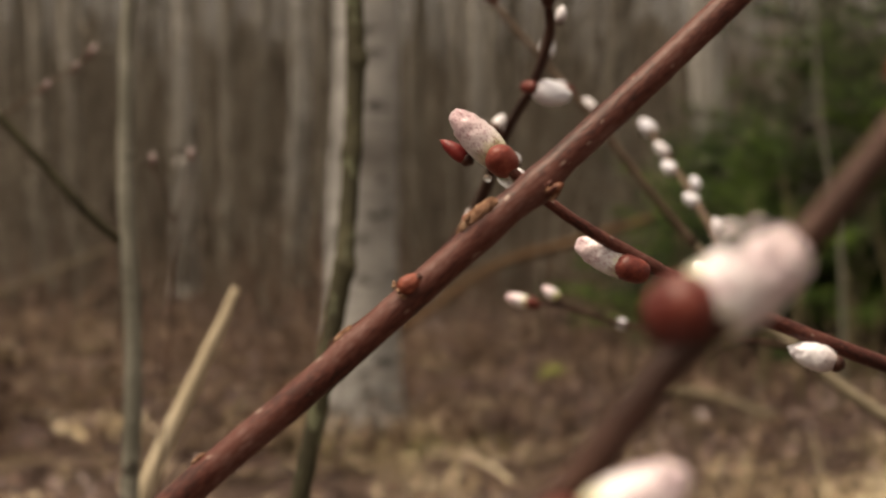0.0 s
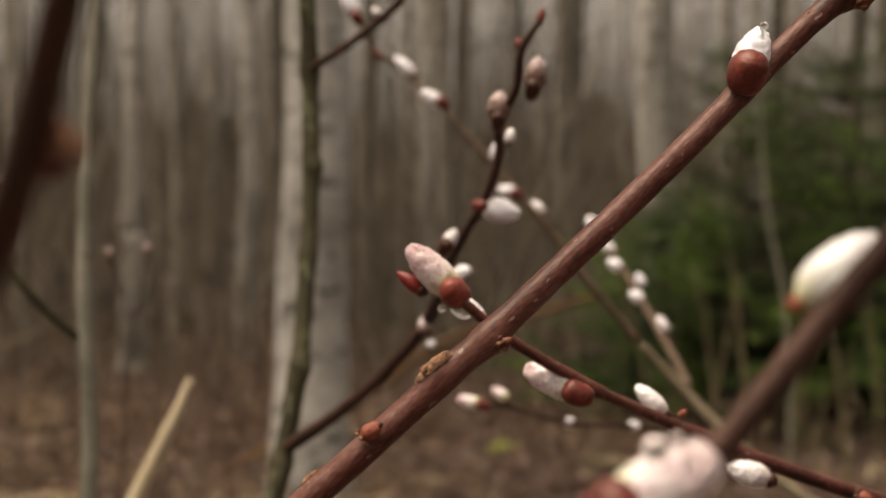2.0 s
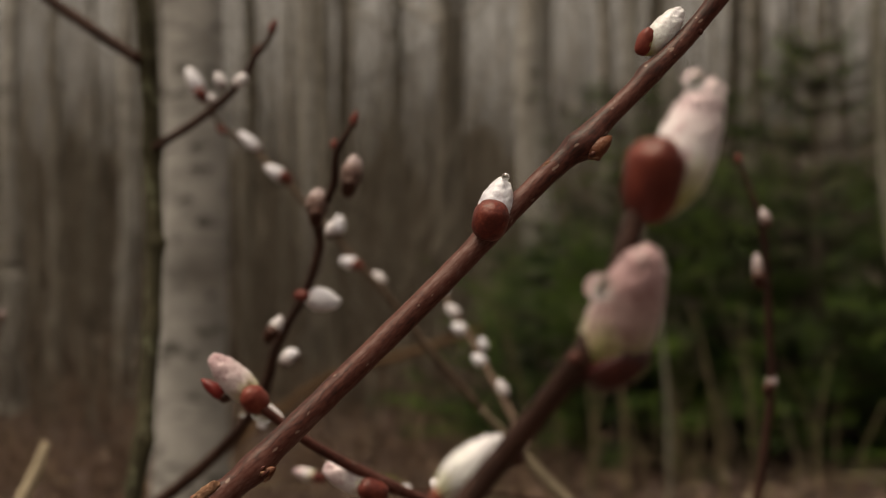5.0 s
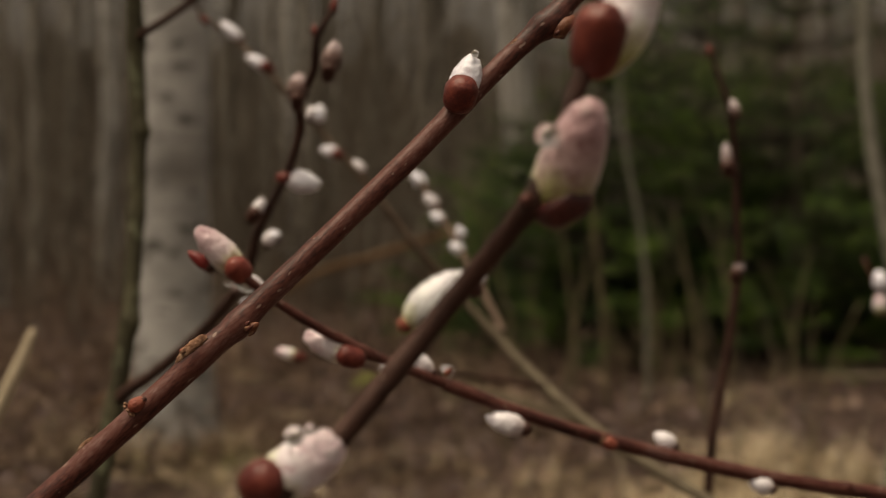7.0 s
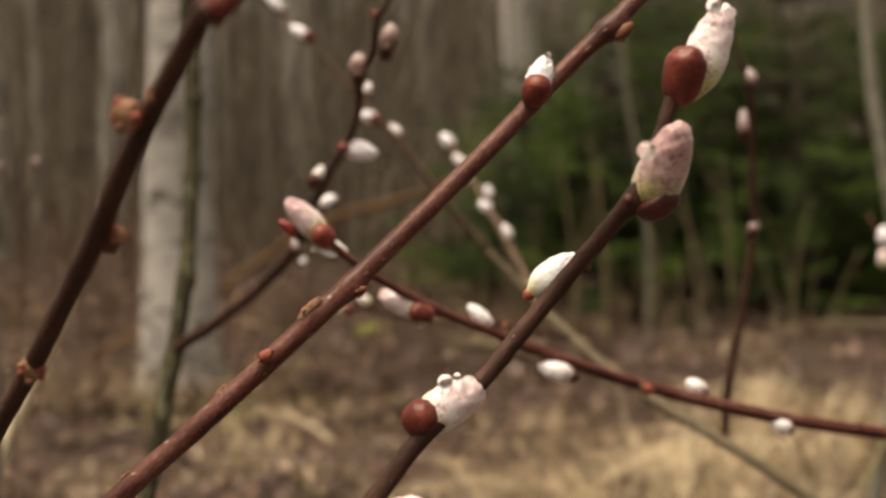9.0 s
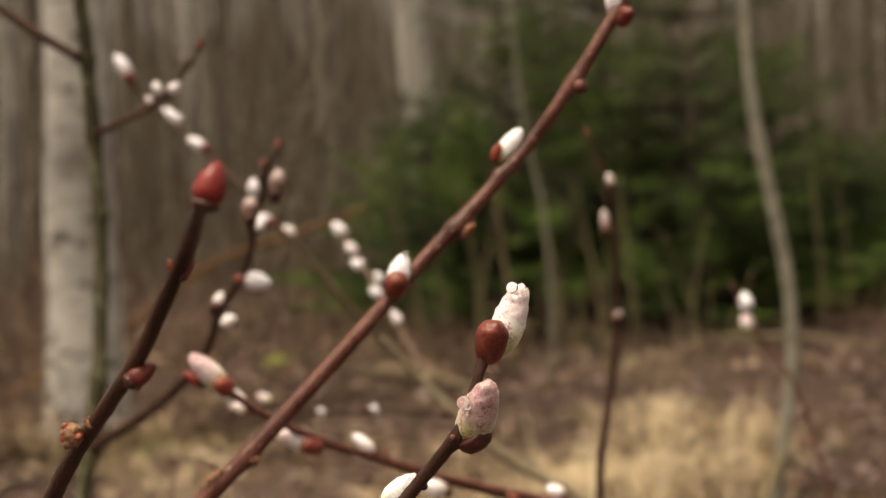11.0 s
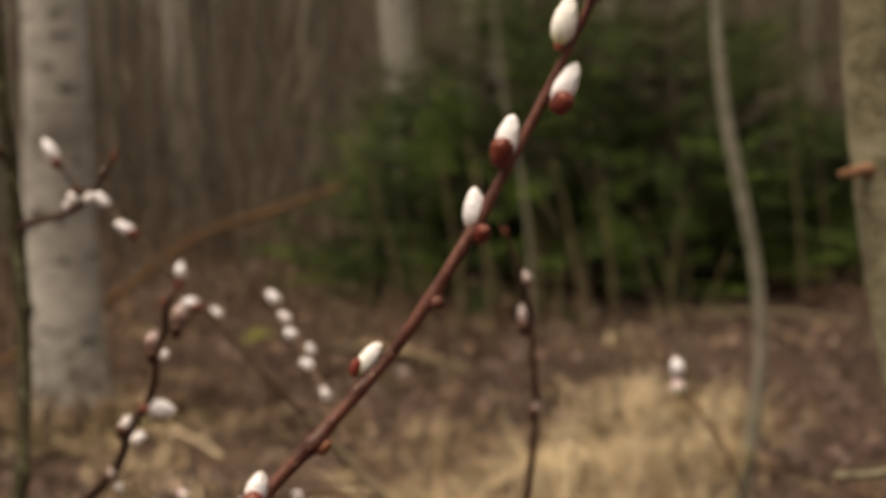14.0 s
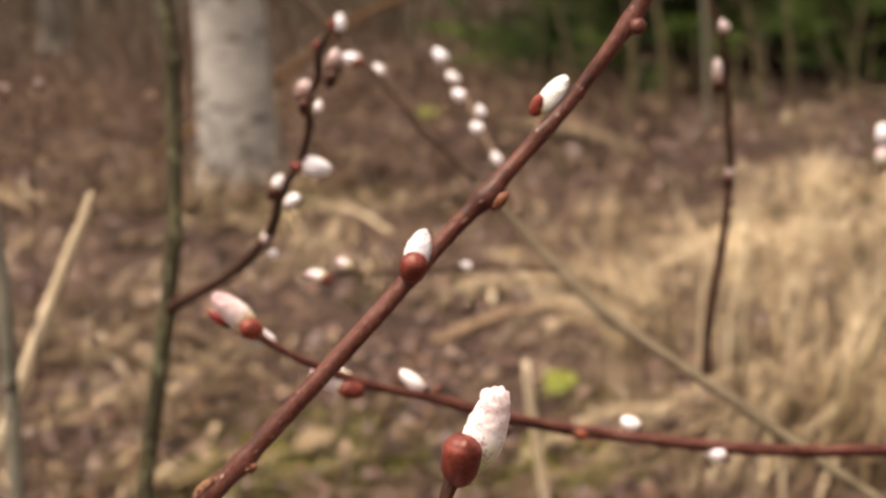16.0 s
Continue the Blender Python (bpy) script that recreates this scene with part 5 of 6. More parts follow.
catkin(bare_branch, "bud", (-0.0400, 0.1086, 1.1168), (-0.0358, 0.1087, 1.1194), 0.00290)
catkin(bare_branch, "bud", (-0.0304, 0.0968, 1.1320), (-0.0288, 0.0969, 1.1350), 0.00128)
catkin(bare_branch, "bud", (-0.0316, 0.0968, 1.1329), (-0.0320, 0.0969, 1.1351), 0.00093)
node_mark(bare_branch, "rosette", (-0.0506, 0.1241, 1.1071), (-0.0507, 0.1187, 1.1075), 0.00437)
node_mark(bare_branch, "rosette", (-0.0474, 0.1218, 1.1092), (-0.0476, 0.1193, 1.1101), 0.00208)
node_mark(bare_branch, "knob", (-0.0566, 0.1419, 1.0914), (-0.0553, 0.1419, 1.0922), 0.00294)
node_mark(bare_branch, "rosette", (-0.0550, 0.1403, 1.0926), (-0.0536, 0.1369, 1.0936), 0.00277)
node_mark(bare_branch, "rosette", (-0.0698, 0.1564, 1.0741), (-0.0691, 0.1513, 1.0744), 0.00421)
node_mark(bare_branch, "knob", (-0.0389, 0.1097, 1.1165), (-0.0378, 0.1097, 1.1171), 0.00209)
node_mark(bare_branch, "rosette", (-0.0773, 0.1631, 1.0665), (-0.0776, 0.1599, 1.0677), 0.00270)

axis = [(-0.1358, 0.6917, 1.2277, 0.00338), (-0.1347, 0.6933, 1.2039, 0.00348), (-0.1342, 0.6953, 1.1873, 0.00358), (-0.1334, 0.6989, 1.1514, 0.00365), (-0.1324, 0.6977, 1.1151, 0.00361), (-0.1322, 0.6925, 1.0841, 0.00358), (-0.1333, 0.6829, 1.0421, 0.00363), (-0.1343, 0.6803, 1.0294, 0.00385), (-0.1392, 0.6754, 0.9958, 0.00387), (-0.1486, 0.6698, 0.9438, 0.00392), (-0.1568, 0.6658, 0.9023, 0.00394)]
axis = risen(axis, 0.35)
axis = grounded(axis, False)
olive_stem = thing("willow_sapling", (axis[-1][0], axis[-1][1], 0.0), "olive green willow stem with budding side twigs", "sapling", "willow saplings")
stem = bmesh.new()
KNOTS = [(-0.1337, 0.6960, 1.1874, 0.45, 0.004, (0, 0, 0)), (-0.1334, 0.6989, 1.1514, 0.40, 0.005, (0, 0, 0)), (-0.1325, 0.6970, 1.1100, 0.42, 0.004, (0.9, 0, 0)),
         (-0.1327, 0.6900, 1.0730, 0.36, 0.004, (-0.9, 0, 0)), (-0.1345, 0.6800, 1.0280, 0.34, 0.005, (0.8, 0, 0)), (-0.1400, 0.6748, 0.9900, 0.40, 0.005, (0, 0, 0))]
tube(stem, axis, 16, 14, 0.14, PLACE[olive_stem].translation, 160, swells=KNOTS)
part("stem", stem, M_BARK_OLIVE, olive_stem)
axis = [(-0.1367, 0.6927, 1.1874, 0.00264), (-0.1557, 0.6934, 1.1997, 0.00252), (-0.1778, 0.6943, 1.2152, 0.00241), (-0.1935, 0.6949, 1.2253, 0.00181)]
stem = bmesh.new()
tube(stem, axis, 9, 5, 0.08, PLACE[olive_stem].translation, 300)
part("side_branch", stem, M_BARK_DARK, olive_stem)
axis = [(-0.1339, 0.7000, 1.1502, 0.00183), (-0.1177, 0.6750, 1.1554, 0.00178), (-0.1017, 0.6450, 1.1603, 0.00165), (-0.0888, 0.6220, 1.1661, 0.00150), (-0.0816, 0.6160, 1.1739, 0.00135), (-0.0764, 0.6110, 1.1802, 0.00120), (-0.0699, 0.6050, 1.1877, 0.00090)]
stem = bmesh.new()
tube(stem, axis, 9, 5, 0.08, PLACE[olive_stem].translation, 300)
part("side_branch", stem, M_BARK_DARK, olive_stem)
axis = [(-0.1377, 0.6747, 0.9966, 0.00293), (-0.1181, 0.6470, 1.0105, 0.00256), (-0.0969, 0.6122, 1.0276, 0.00230), (-0.0771, 0.5812, 1.0474, 0.00218), (-0.0673, 0.5588, 1.0628, 0.00198), (-0.0644, 0.5504, 1.0713, 0.00160), (-0.0573, 0.5333, 1.0836, 0.00154), (-0.0502, 0.5171, 1.0935, 0.00149), (-0.0455, 0.5104, 1.1075, 0.00147), (-0.0451, 0.5045, 1.1161, 0.00146), (-0.0398, 0.4954, 1.1259, 0.00126), (-0.0385, 0.4899, 1.1348, 0.00108), (-0.0336, 0.4862, 1.1428, 0.00082)]
stem = bmesh.new()
tube(stem, axis, 10, 6, 0.15, PLACE[olive_stem].translation, 300)
part("side_branch", stem, M_BARK_DARK, olive_stem)
catkin(olive_stem, "grey", (-0.0899, 0.6130, 1.1668), (-0.0922, 0.6117, 1.1730), 0.00450)
catkin(olive_stem, "grey", (-0.0864, 0.6140, 1.1678), (-0.0812, 0.6128, 1.1722), 0.00450)
catkin(olive_stem, "grey", (-0.0962, 0.6330, 1.1634), (-0.0984, 0.6325, 1.1672), 0.00306)
catkin(olive_stem, "darkbud", (-0.0782, 0.6120, 1.1783), (-0.0756, 0.6115, 1.1836), 0.00390)
catkin(olive_stem, "bud", (-0.0718, 0.6060, 1.1858), (-0.0692, 0.6050, 1.1918), 0.00310)
catkin(olive_stem, "white", (-0.0516, 0.5170, 1.0921), (-0.0393, 0.5169, 1.0900), 0.00740, (-0.0503, 0.5109, 1.0923), 0.00193)
catkin(olive_stem, "grey", (-0.0635, 0.5340, 1.0786), (-0.0599, 0.5344, 1.0853), 0.00442, (-0.0622, 0.5278, 1.0806), 0.00237)
catkin(olive_stem, "grey", (-0.0619, 0.5557, 1.0675), (-0.0589, 0.5561, 1.0736), 0.00446)
catkin(olive_stem, "brown", (-0.0455, 0.5000, 1.1151), (-0.0448, 0.5007, 1.1252), 0.00700, (-0.0449, 0.4942, 1.1170), 0.00221)
catkin(olive_stem, "brown", (-0.0359, 0.5010, 1.1238), (-0.0335, 0.5017, 1.1352), 0.00660, (-0.0351, 0.4954, 1.1260), 0.00230)
catkin(olive_stem, "grey", (-0.0430, 0.5153, 1.1102), (-0.0420, 0.5156, 1.1155), 0.00312)
catkin(olive_stem, "rosy", (-0.0718, 0.5694, 1.0500), (-0.0738, 0.5699, 1.0558), 0.00470)
catkin(olive_stem, "white", (-0.0716, 0.5690, 1.0452), (-0.0694, 0.5694, 1.0486), 0.00340)
catkin(olive_stem, "white", (-0.0569, 0.5558, 1.0698), (-0.0607, 0.5561, 1.0732), 0.00460)
catkin(olive_stem, "bud", (-0.0391, 0.4899, 1.1356), (-0.0391, 0.4902, 1.1395), 0.00239)
catkin(olive_stem, "bud", (-0.0336, 0.4861, 1.1420), (-0.0321, 0.4864, 1.1474), 0.00252)

axis = [(0.0066, 0.7727, 1.0326, 0.00193), (0.0233, 0.7677, 1.0148, 0.00242), (0.0409, 0.7538, 0.9973, 0.00279), (0.0621, 0.7272, 0.9798, 0.00286), (0.0844, 0.7060, 0.9662, 0.00281), (0.1138, 0.6776, 0.9516, 0.00282), (0.1378, 0.6581, 0.9383, 0.00277), (0.1610, 0.6422, 0.9244, 0.00283), (0.1856, 0.6262, 0.9098, 0.00279)]
axis = grounded(axis, False)
arching_stem = thing("willow_sapling", (axis[-1][0], axis[-1][1], 0.0), "arching grey-tan willow stem with rows of small catkins", "sapling", "willow saplings")
stem = bmesh.new()
tube(stem, axis, 10, 6, 0.1, PLACE[arching_stem].translation, 300)
part("stem", stem, M_BARK_TAN, arching_stem)
axis = [(-0.1223, 0.7660, 1.1798, 0.00085), (-0.1144, 0.7720, 1.1655, 0.00100), (-0.1023, 0.7729, 1.1568, 0.00119), (-0.0851, 0.7657, 1.1409, 0.00128), (-0.0724, 0.7622, 1.1267, 0.00138), (-0.0480, 0.7612, 1.0994, 0.00148), (-0.0331, 0.7626, 1.0816, 0.00159), (-0.0128, 0.7666, 1.0554, 0.00180), (0.0066, 0.7727, 1.0326, 0.00193)]
stem = bmesh.new()
tube(stem, axis, 9, 6, 0.12, PLACE[arching_stem].translation, 300)
part("stem_tip", stem, M_BARK_ROSE, arching_stem)
axis = [(-0.0143, 0.8814, 1.0884, 0.00140), (-0.0049, 0.8694, 1.0717, 0.00154), (0.0033, 0.8528, 1.0602, 0.00166), (0.0092, 0.8343, 1.0493, 0.00177), (0.0185, 0.8162, 1.0335, 0.00217), (0.0284, 0.7917, 1.0138, 0.00253), (0.0246, 0.7697, 1.0137, 0.00266)]
stem = bmesh.new()
tube(stem, axis, 8, 5, 0.08, PLACE[arching_stem].translation, 300)
part("side_branch", stem, M_BARK_ROSE, arching_stem)
axis = [(0.1145, 0.6834, 0.9525, 0.00213), (0.1163, 0.6849, 0.9784, 0.00212), (0.1224, 0.6853, 1.0136, 0.00197), (0.1264, 0.6826, 1.0514, 0.00181), (0.1251, 0.6805, 1.0698, 0.00166), (0.1235, 0.6756, 1.0960, 0.00153), (0.1205, 0.6705, 1.1158, 0.00140), (0.1158, 0.6697, 1.1297, 0.00116), (0.1104, 0.6691, 1.1442, 0.00093)]
stem = bmesh.new()
tube(stem, axis, 8, 5, 0.08, PLACE[arching_stem].translation, 300)
part("side_branch", stem, M_BARK_DARK, arching_stem)
axis = [(-0.0627, 0.6342, 1.0200, 0.00072), (-0.0499, 0.6474, 1.0179, 0.00084), (-0.0375, 0.6627, 1.0128, 0.00086), (-0.0222, 0.6870, 1.0063, 0.00100), (0.0033, 0.7134, 1.0020, 0.00104), (0.0468, 0.7435, 0.9913, 0.00129)]
stem = bmesh.new()
tube(stem, axis, 7, 5, 0.05, PLACE[arching_stem].translation, 300)
part("side_branch", stem, M_BARK_DARK, arching_stem)
catkin(arching_stem, "white", (-0.0959, 0.7723, 1.1534), (-0.1065, 0.7728, 1.1633), 0.00577)
catkin(arching_stem, "white", (-0.0817, 0.7613, 1.1396), (-0.0932, 0.7617, 1.1467), 0.00609, (-0.0832, 0.7525, 1.1410), 0.00260)
catkin(arching_stem, "white", (-0.0483, 0.7569, 1.0999), (-0.0581, 0.7571, 1.1025), 0.00604, (-0.0502, 0.7481, 1.1002), 0.00232)
catkin(arching_stem, "grey", (-0.0372, 0.7644, 1.0902), (-0.0429, 0.7648, 1.0970), 0.00547)
catkin(arching_stem, "bud", (-0.1119, 0.7720, 1.1622), (-0.1172, 0.7710, 1.1662), 0.00359)
catkin(arching_stem, "white", (-0.1223, 0.7660, 1.1792), (-0.1296, 0.7650, 1.1930), 0.00720, (-0.1225, 0.7590, 1.1802), 0.00270)
catkin(arching_stem, "white", (-0.0590, 0.7615, 1.1138), (-0.0582, 0.7612, 1.1236), 0.00612)
catkin(arching_stem, "white", (-0.0093, 0.8809, 1.0813), (-0.0174, 0.8815, 1.0903), 0.00725)
catkin(arching_stem, "grey", (-0.0025, 0.8694, 1.0708), (-0.0098, 0.8698, 1.0782), 0.00617)
catkin(arching_stem, "white", (0.0012, 0.8609, 1.0632), (-0.0067, 0.8612, 1.0680), 0.00651)
catkin(arching_stem, "white", (0.0108, 0.8447, 1.0546), (0.0078, 0.8452, 1.0621), 0.00503)
catkin(arching_stem, "white", (0.0112, 0.8342, 1.0484), (0.0035, 0.8345, 1.0531), 0.00631)
catkin(arching_stem, "grey", (0.0203, 0.7975, 1.0346), (0.0158, 0.7981, 1.0439), 0.00531)
catkin(arching_stem, "rosy", (0.1230, 0.6689, 1.1151), (0.1202, 0.6693, 1.1229), 0.00469)
catkin(arching_stem, "rosy", (0.1202, 0.6754, 1.0922), (0.1192, 0.6761, 1.1049), 0.00458, (0.1188, 0.6676, 1.0948), 0.00283)
catkin(arching_stem, "rosy", (0.1252, 0.6824, 1.0473), (0.1276, 0.6828, 1.0549), 0.00464, (0.1240, 0.6745, 1.0498), 0.00263)
catkin(arching_stem, "bud", (0.1115, 0.6688, 1.1405), (0.1101, 0.6691, 1.1456), 0.00279)
catkin(arching_stem, "pinkwhite", (-0.0563, 0.6341, 1.0189), (-0.0667, 0.6343, 1.0220), 0.00500, (-0.0572, 0.6266, 1.0205), 0.00206)
catkin(arching_stem, "pinkwhite", (-0.0474, 0.6475, 1.0195), (-0.0542, 0.6478, 1.0244), 0.00443)
catkin(arching_stem, "white", (-0.0227, 0.6870, 1.0058), (-0.0276, 0.6871, 1.0075), 0.00434)
catkin(arching_stem, "white", (0.0042, 0.7133, 1.0011), (-0.0004, 0.7135, 1.0038), 0.00412)

axis = [(-0.2771, 0.9271, 0.9681, 0.00079), (-0.2737, 0.9303, 1.0218, 0.00063), (-0.2681, 0.9322, 1.0533, 0.00063), (-0.2657, 0.9331, 1.0685, 0.00047)]
axis = grounded(axis, True)
forked_twig = thing("willow_twig", (axis[0][0], axis[0][1], 0.0), "thin brown forked twig with two closed catkins", "twig", "willow twigs")
stem = bmesh.new()
tube(stem, axis, 6, 5, 0.05, PLACE[forked_twig].translation, 300)
part("stem", stem, M_BARK_DARK, forked_twig)
axis = [(-0.2728, 0.9307, 1.0281, 0.00047), (-0.2811, 0.9320, 1.0501, 0.00047), (-0.2871, 0.9329, 1.0646, 0.00047)]
stem = bmesh.new()
tube(stem, axis, 6, 5, 0.05, PLACE[forked_twig].translation, 300)
part("side_branch", stem, M_BARK_DARK, forked_twig)
catkin(forked_twig, "brown", (-0.2657, 0.9330, 1.0659), (-0.2657, 0.9335, 1.0748), 0.00426)
catkin(forked_twig, "brown", (-0.2874, 0.9328, 1.0627), (-0.2878, 0.9333, 1.0722), 0.00370)

axis = [(-0.3966, 0.9335, 1.0744, 0.00112), (-0.3768, 0.9344, 1.0911, 0.00096), (-0.3487, 0.9356, 1.1102, 0.00080), (-0.3340, 0.9361, 1.1191, 0.00080), (-0.3210, 0.9369, 1.1323, 0.00064)]
axis = grounded(axis, True)
slanting_twig = thing("willow_twig", (axis[0][0], axis[0][1], 0.0), "thin slanting brown twig with small brownish catkins", "twig", "willow twigs")
stem = bmesh.new()
tube(stem, axis, 7, 5, 0.05, PLACE[slanting_twig].translation, 300)
part("stem", stem, M_BARK_ROSE, slanting_twig)
catkin(slanting_twig, "brown", (-0.3530, 0.9353, 1.1051), (-0.3471, 0.9357, 1.1124), 0.00402)
catkin(slanting_twig, "brown", (-0.3275, 0.9364, 1.1241), (-0.3203, 0.9369, 1.1323), 0.00429)
catkin(slanting_twig, "brown", (-0.3353, 0.9360, 1.1165), (-0.3307, 0.9363, 1.1228), 0.00315)

axis = [(0.2365, 0.8983, 1.0418, 0.00072), (0.2449, 0.8943, 1.0213, 0.00107), (0.2545, 0.8933, 1.0048, 0.00108), (0.2720, 0.8919, 0.9807, 0.00126), (0.2854, 0.8898, 0.9460, 0.00126), (0.2967, 0.8870, 0.8986, 0.00144)]
axis = grounded(axis, False)
pair_twig = thing("willow_twig", (axis[-1][0], axis[-1][1], 0.0), "thin brown twig carrying two white catkins", "twig", "willow twigs")
stem = bmesh.new()
tube(stem, axis, 7, 5, 0.05, PLACE[pair_twig].translation, 300)
part("stem", stem, M_BARK, pair_twig)
catkin(pair_twig, "white", (0.2464, 0.8943, 1.0224), (0.2441, 0.8951, 1.0348), 0.00885)
catkin(pair_twig, "pinkwhite", (0.2463, 0.8936, 1.0093), (0.2448, 0.8943, 1.0221), 0.00885)

axis = [(-0.2526, 0.9813, 0.9922, 0.00234), (-0.2589, 0.9803, 0.9755, 0.00367), (-0.2676, 0.9792, 0.9570, 0.00418), (-0.2818, 0.9774, 0.9267, 0.00502), (-0.2936, 0.9758, 0.9013, 0.00537), (-0.3105, 0.9736, 0.8640, 0.00504)]
axis = grounded(axis, False)
straw = thing("dry_stalk", (axis[-1][0], axis[-1][1], 0.0), "broken pale straw stalk standing upright", "stalk", "dry stalks")
stem = bmesh.new()
tube(stem, axis, 8, 6, 0.12, PLACE[straw].translation, 90)
part("stalk", stem, M_STRAW, straw)
axis = [(-0.2835, 0.9773, 0.9252, 0.00189), (-0.2901, 0.9765, 0.9114, 0.00455), (-0.3008, 0.9749, 0.8849, 0.00534), (-0.3126, 0.9731, 0.8557, 0.00498), (-0.3185, 0.9723, 0.8420, 0.00192)]
stem = bmesh.new()
tube(stem, axis, 8, 5, 0.2, PLACE[straw].translation, 120)
part("sheath", stem, M_STRAW, straw)

axis = [(0.0334, 1.3810, 0.7388, 0.00343), (0.0394, 1.3771, 0.6730, 0.00399), (0.0495, 1.3725, 0.5949, 0.00429)]
axis = grounded(axis, False)
straw_b = thing("dry_stalk", (axis[-1][0], axis[-1][1], 0.0), "short pale dry stalk in the leaves", "stalk", "dry stalks")
stem = bmesh.new()
tube(stem, axis, 7, 5, 0.12, PLACE[straw_b].translation, 60)
part("stalk", stem, M_STRAW, straw_b)

axis = [(-0.2557, 0.7956, 1.1547, 0.00318), (-0.2572, 0.7931, 1.1124, 0.00358), (-0.2575, 0.7903, 1.0647, 0.00371), (-0.2559, 0.7882, 1.0303, 0.00398), (-0.2536, 0.7862, 0.9959, 0.00398), (-0.2529, 0.7840, 0.9589, 0.00424), (-0.2541, 0.7810, 0.9085, 0.00425)]
axis = risen(axis, 0.6)
axis = grounded(axis, False)
pale_sapling = thing("sapling", (axis[-1][0], axis[-1][1], 0.0), "slim pale grey-green sapling with one side branch", "sapling", "saplings")
stem = bmesh.new()
tube(stem, axis, 12, 6, 0.08, PLACE[pale_sapling].translation, 60)
part("stem", stem, M_BARK_PALE, pale_sapling)
axis = [(-0.2595, 0.7882, 1.0308, 0.00239), (-0.2726, 0.7759, 1.0461, 0.00235), (-0.2924, 0.7647, 1.0721, 0.00219), (-0.3079, 0.7576, 1.0917, 0.00204)]
stem = bmesh.new()
tube(stem, axis, 9, 5, 0.08, PLACE[pale_sapling].translation, 120)
part("side_branch", stem, M_BARK_OLIVE, pale_sapling)

axis = [(0.8161, 3.1343, 1.3982, 0.01133), (0.8300, 3.1193, 1.1451, 0.01277), (0.8594, 3.1090, 0.9713, 0.01327), (0.8890, 3.0986, 0.7969, 0.01329), (0.8916, 3.0883, 0.6230, 0.01331), (0.8660, 3.0780, 0.4500, 0.01426), (0.8473, 3.0718, 0.3462, 0.01427)]
axis = risen(axis, 2.2)
axis = grounded(axis, False)
crooked_sapling = thing("sapling", (axis[-1][0], axis[-1][1], 0.0), "crooked pale grey sapling before the spruces", "sapling", "saplings")
stem = bmesh.new()
tube(stem, axis, 12, 6, 0.06, PLACE[crooked_sapling].translation, 20)
part("stem", stem, M_BARK_PALE, crooked_sapling)
axis = [(0.8706, 3.0783, 0.4549, 0.00920), (0.7969, 3.0044, 0.3525, 0.00792), (0.7034, 2.9327, 0.2366, 0.00724), (0.6068, 2.8337, 0.1236, 0.00653)]
stem = bmesh.new()
tube(stem, axis, 8, 5, 0.06, PLACE[crooked_sapling].translation, 20)
part("side_branch", stem, M_CANE, crooked_sapling)

axis = [(0.7606, 7.0536, 1.7939, 0.00649), (0.7675, 7.0354, 1.4882, 0.00649), (0.7967, 7.0142, 1.1306, 0.00756), (0.8608, 6.9943, 0.7962, 0.00865), (0.8871, 6.9776, 0.5147, 0.00865), (0.8920, 6.9624, 0.2601, 0.00973)]
axis = risen(axis, 1.2)
axis = grounded(axis, False)
slim_sapling = thing("sapling", (axis[-1][0], axis[-1][1], 0.0), "slim pale grey sapling bent before the spruces", "sapling", "saplings")
stem = bmesh.new()
tube(stem, axis, 9, 5, 0.06, PLACE[slim_sapling].translation, 20)
part("stem", stem, M_BARK_PALE, slim_sapling)

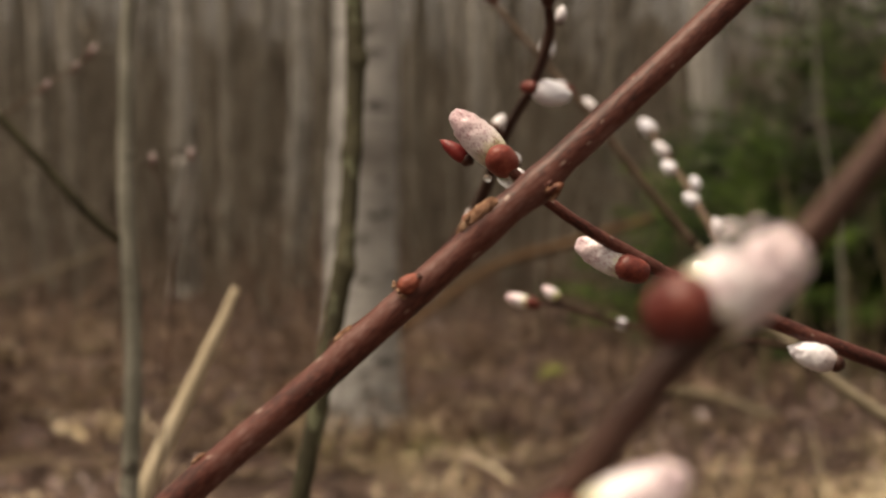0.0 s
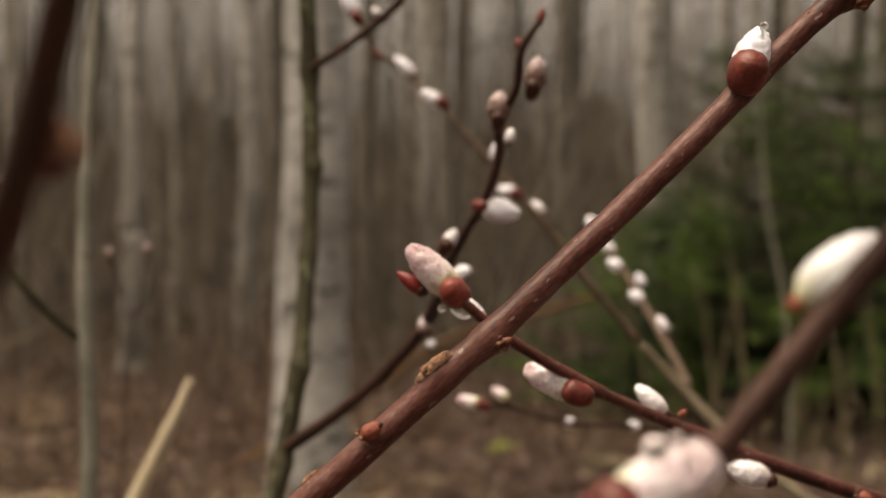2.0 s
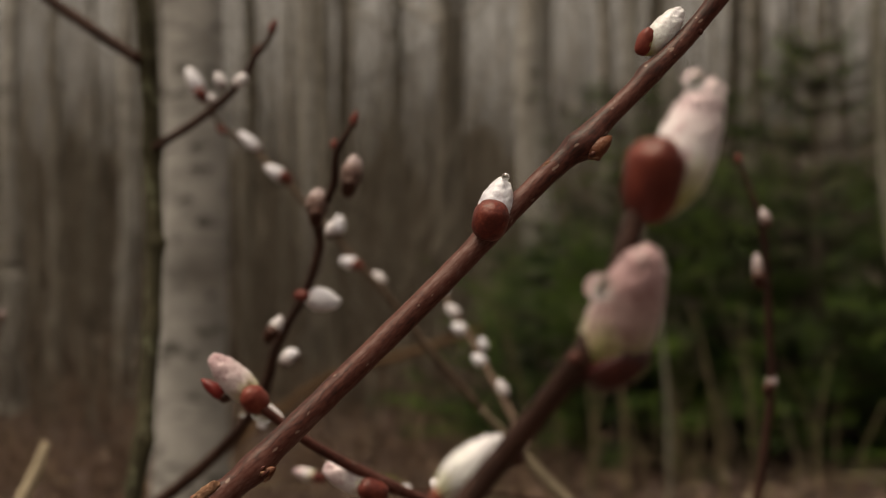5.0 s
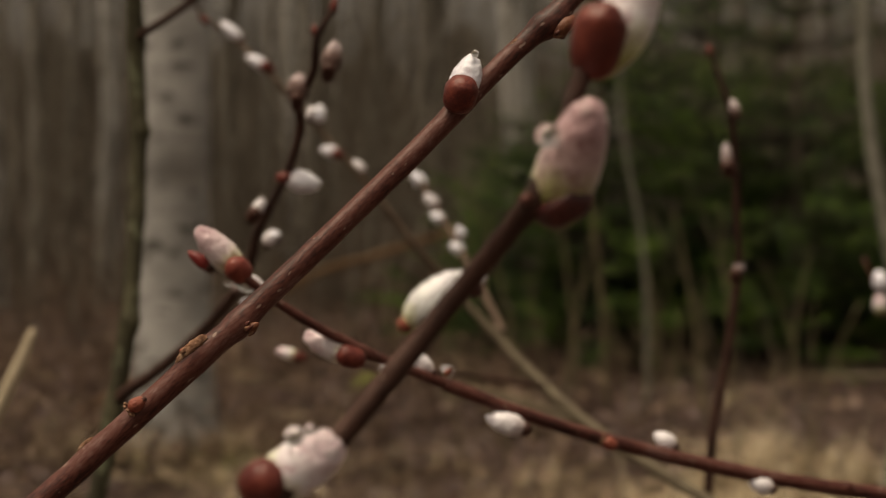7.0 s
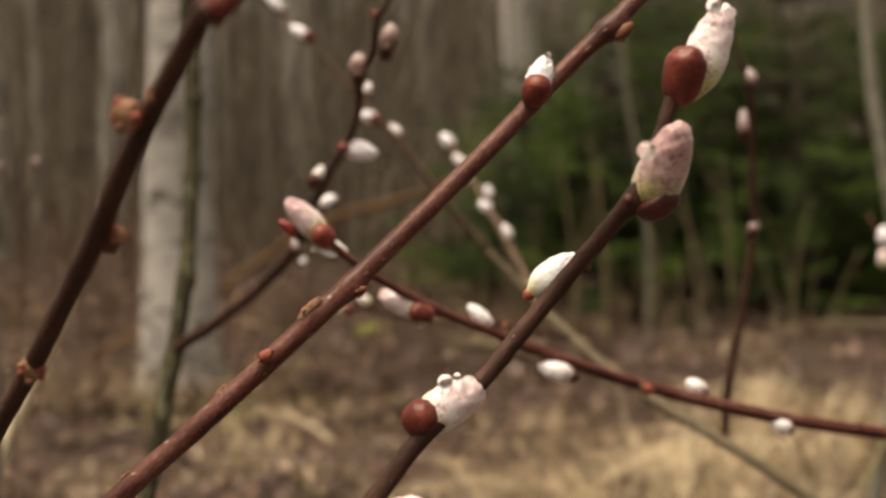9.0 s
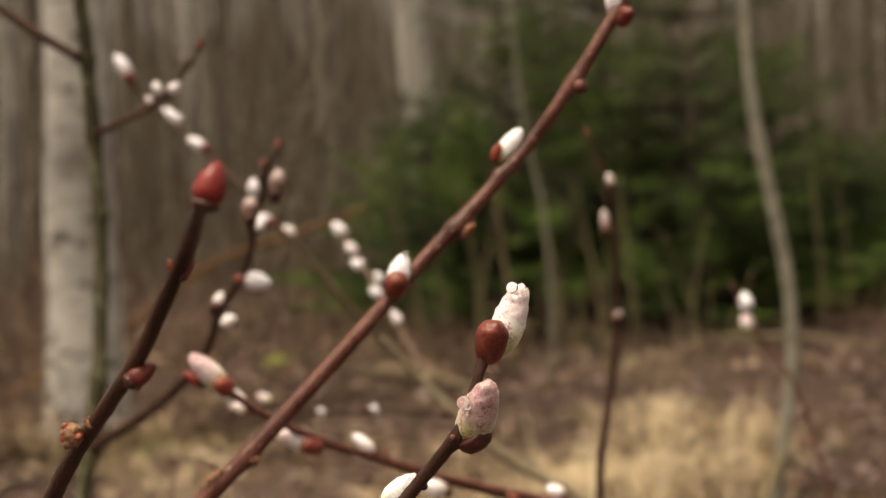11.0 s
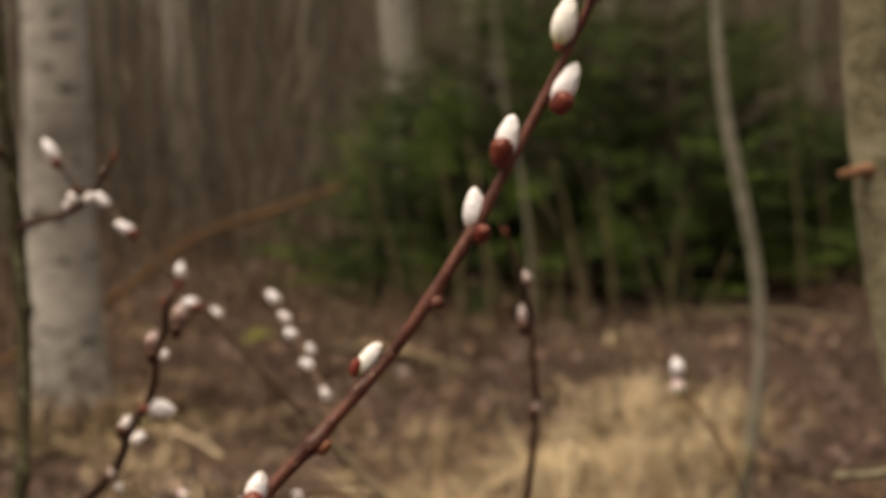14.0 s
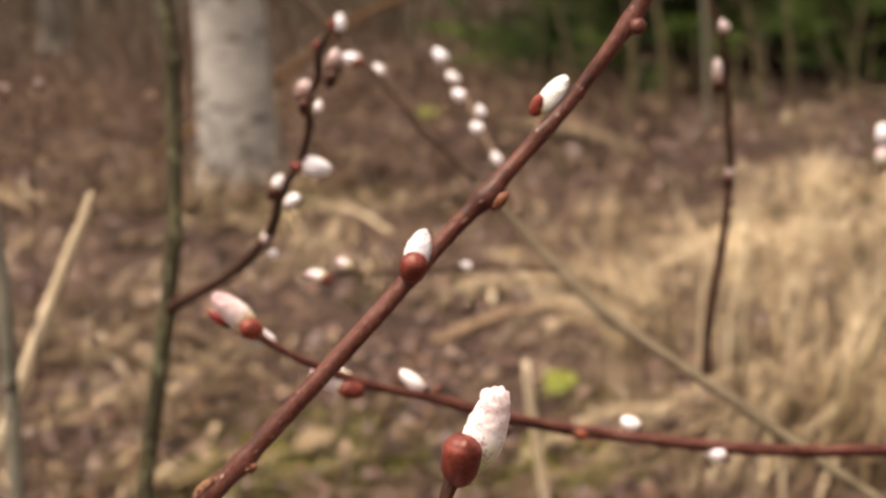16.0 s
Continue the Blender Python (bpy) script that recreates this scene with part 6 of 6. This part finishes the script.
axis = [(0.2840, 0.6387, 1.2884, 0.01058), (0.2837, 0.6375, 1.2679, 0.01195), (0.2854, 0.6344, 1.2166, 0.01337), (0.2903, 0.6310, 1.1595, 0.01422), (0.2989, 0.6273, 1.0963, 0.01509), (0.3072, 0.6242, 1.0443, 0.01539), (0.3124, 0.6221, 1.0099, 0.01568)]
axis = risen(axis, 0.9)
axis = grounded(axis, False)
lichen_sapling = thing("sapling", (axis[-1][0], axis[-1][1], 0.0), "leaning sapling with lichen-covered bark and stubs", "sapling", "saplings")
stem = bmesh.new()
tube(stem, axis, 22, 8, 0.07, PLACE[lichen_sapling].translation, 60)
part("stem", stem, M_LICHEN, lichen_sapling)
axis = [(0.2869, 0.6248, 1.1716, 0.00395), (0.2748, 0.6206, 1.1703, 0.00308), (0.2639, 0.6165, 1.1690, 0.00195)]
stem = bmesh.new()
tube(stem, axis, 10, 5, 0.2, PLACE[lichen_sapling].translation, 150)
part("stub", stem, M_WOUND, lichen_sapling)
axis = [(0.2748, 0.6378, 1.2734, 0.00334), (0.2592, 0.6335, 1.2708, 0.00221), (0.2271, 0.6264, 1.2671, 0.00191)]
stem = bmesh.new()
tube(stem, axis, 9, 5, 0.1, PLACE[lichen_sapling].translation, 150)
part("side_branch", stem, M_BARK_TAN, lichen_sapling)
axis = [(0.2991, 0.6191, 1.0281, 0.00340), (0.2823, 0.6148, 1.0257, 0.00169), (0.2593, 0.6107, 1.0263, 0.00153)]
stem = bmesh.new()
tube(stem, axis, 9, 5, 0.1, PLACE[lichen_sapling].translation, 150)
part("side_branch", stem, M_LICHEN, lichen_sapling)

axis = [(0.2835, 0.6071, 1.2728, 0.00329), (0.2925, 0.6062, 1.2587, 0.00343), (0.3023, 0.6048, 1.2349, 0.00357), (0.3118, 0.6031, 1.2056, 0.00371), (0.3168, 0.6011, 1.1723, 0.00371), (0.3219, 0.5993, 1.1418, 0.00371), (0.3265, 0.5970, 1.1030, 0.00385), (0.3301, 0.5937, 1.0478, 0.00399)]
axis = risen(axis, 0.5)
axis = grounded(axis, False)
brown_stem = thing("sapling", (axis[-1][0], axis[-1][1], 0.0), "curved brown thin sapling stem", "sapling", "saplings")
stem = bmesh.new()
tube(stem, axis, 10, 6, 0.06, PLACE[brown_stem].translation, 120)
part("stem", stem, M_BARK_TAN, brown_stem)
node_mark(brown_stem, "scar", (0.3165, 0.5979, 1.1625), (0.3192, 0.5975, 1.1607), 0.00660)
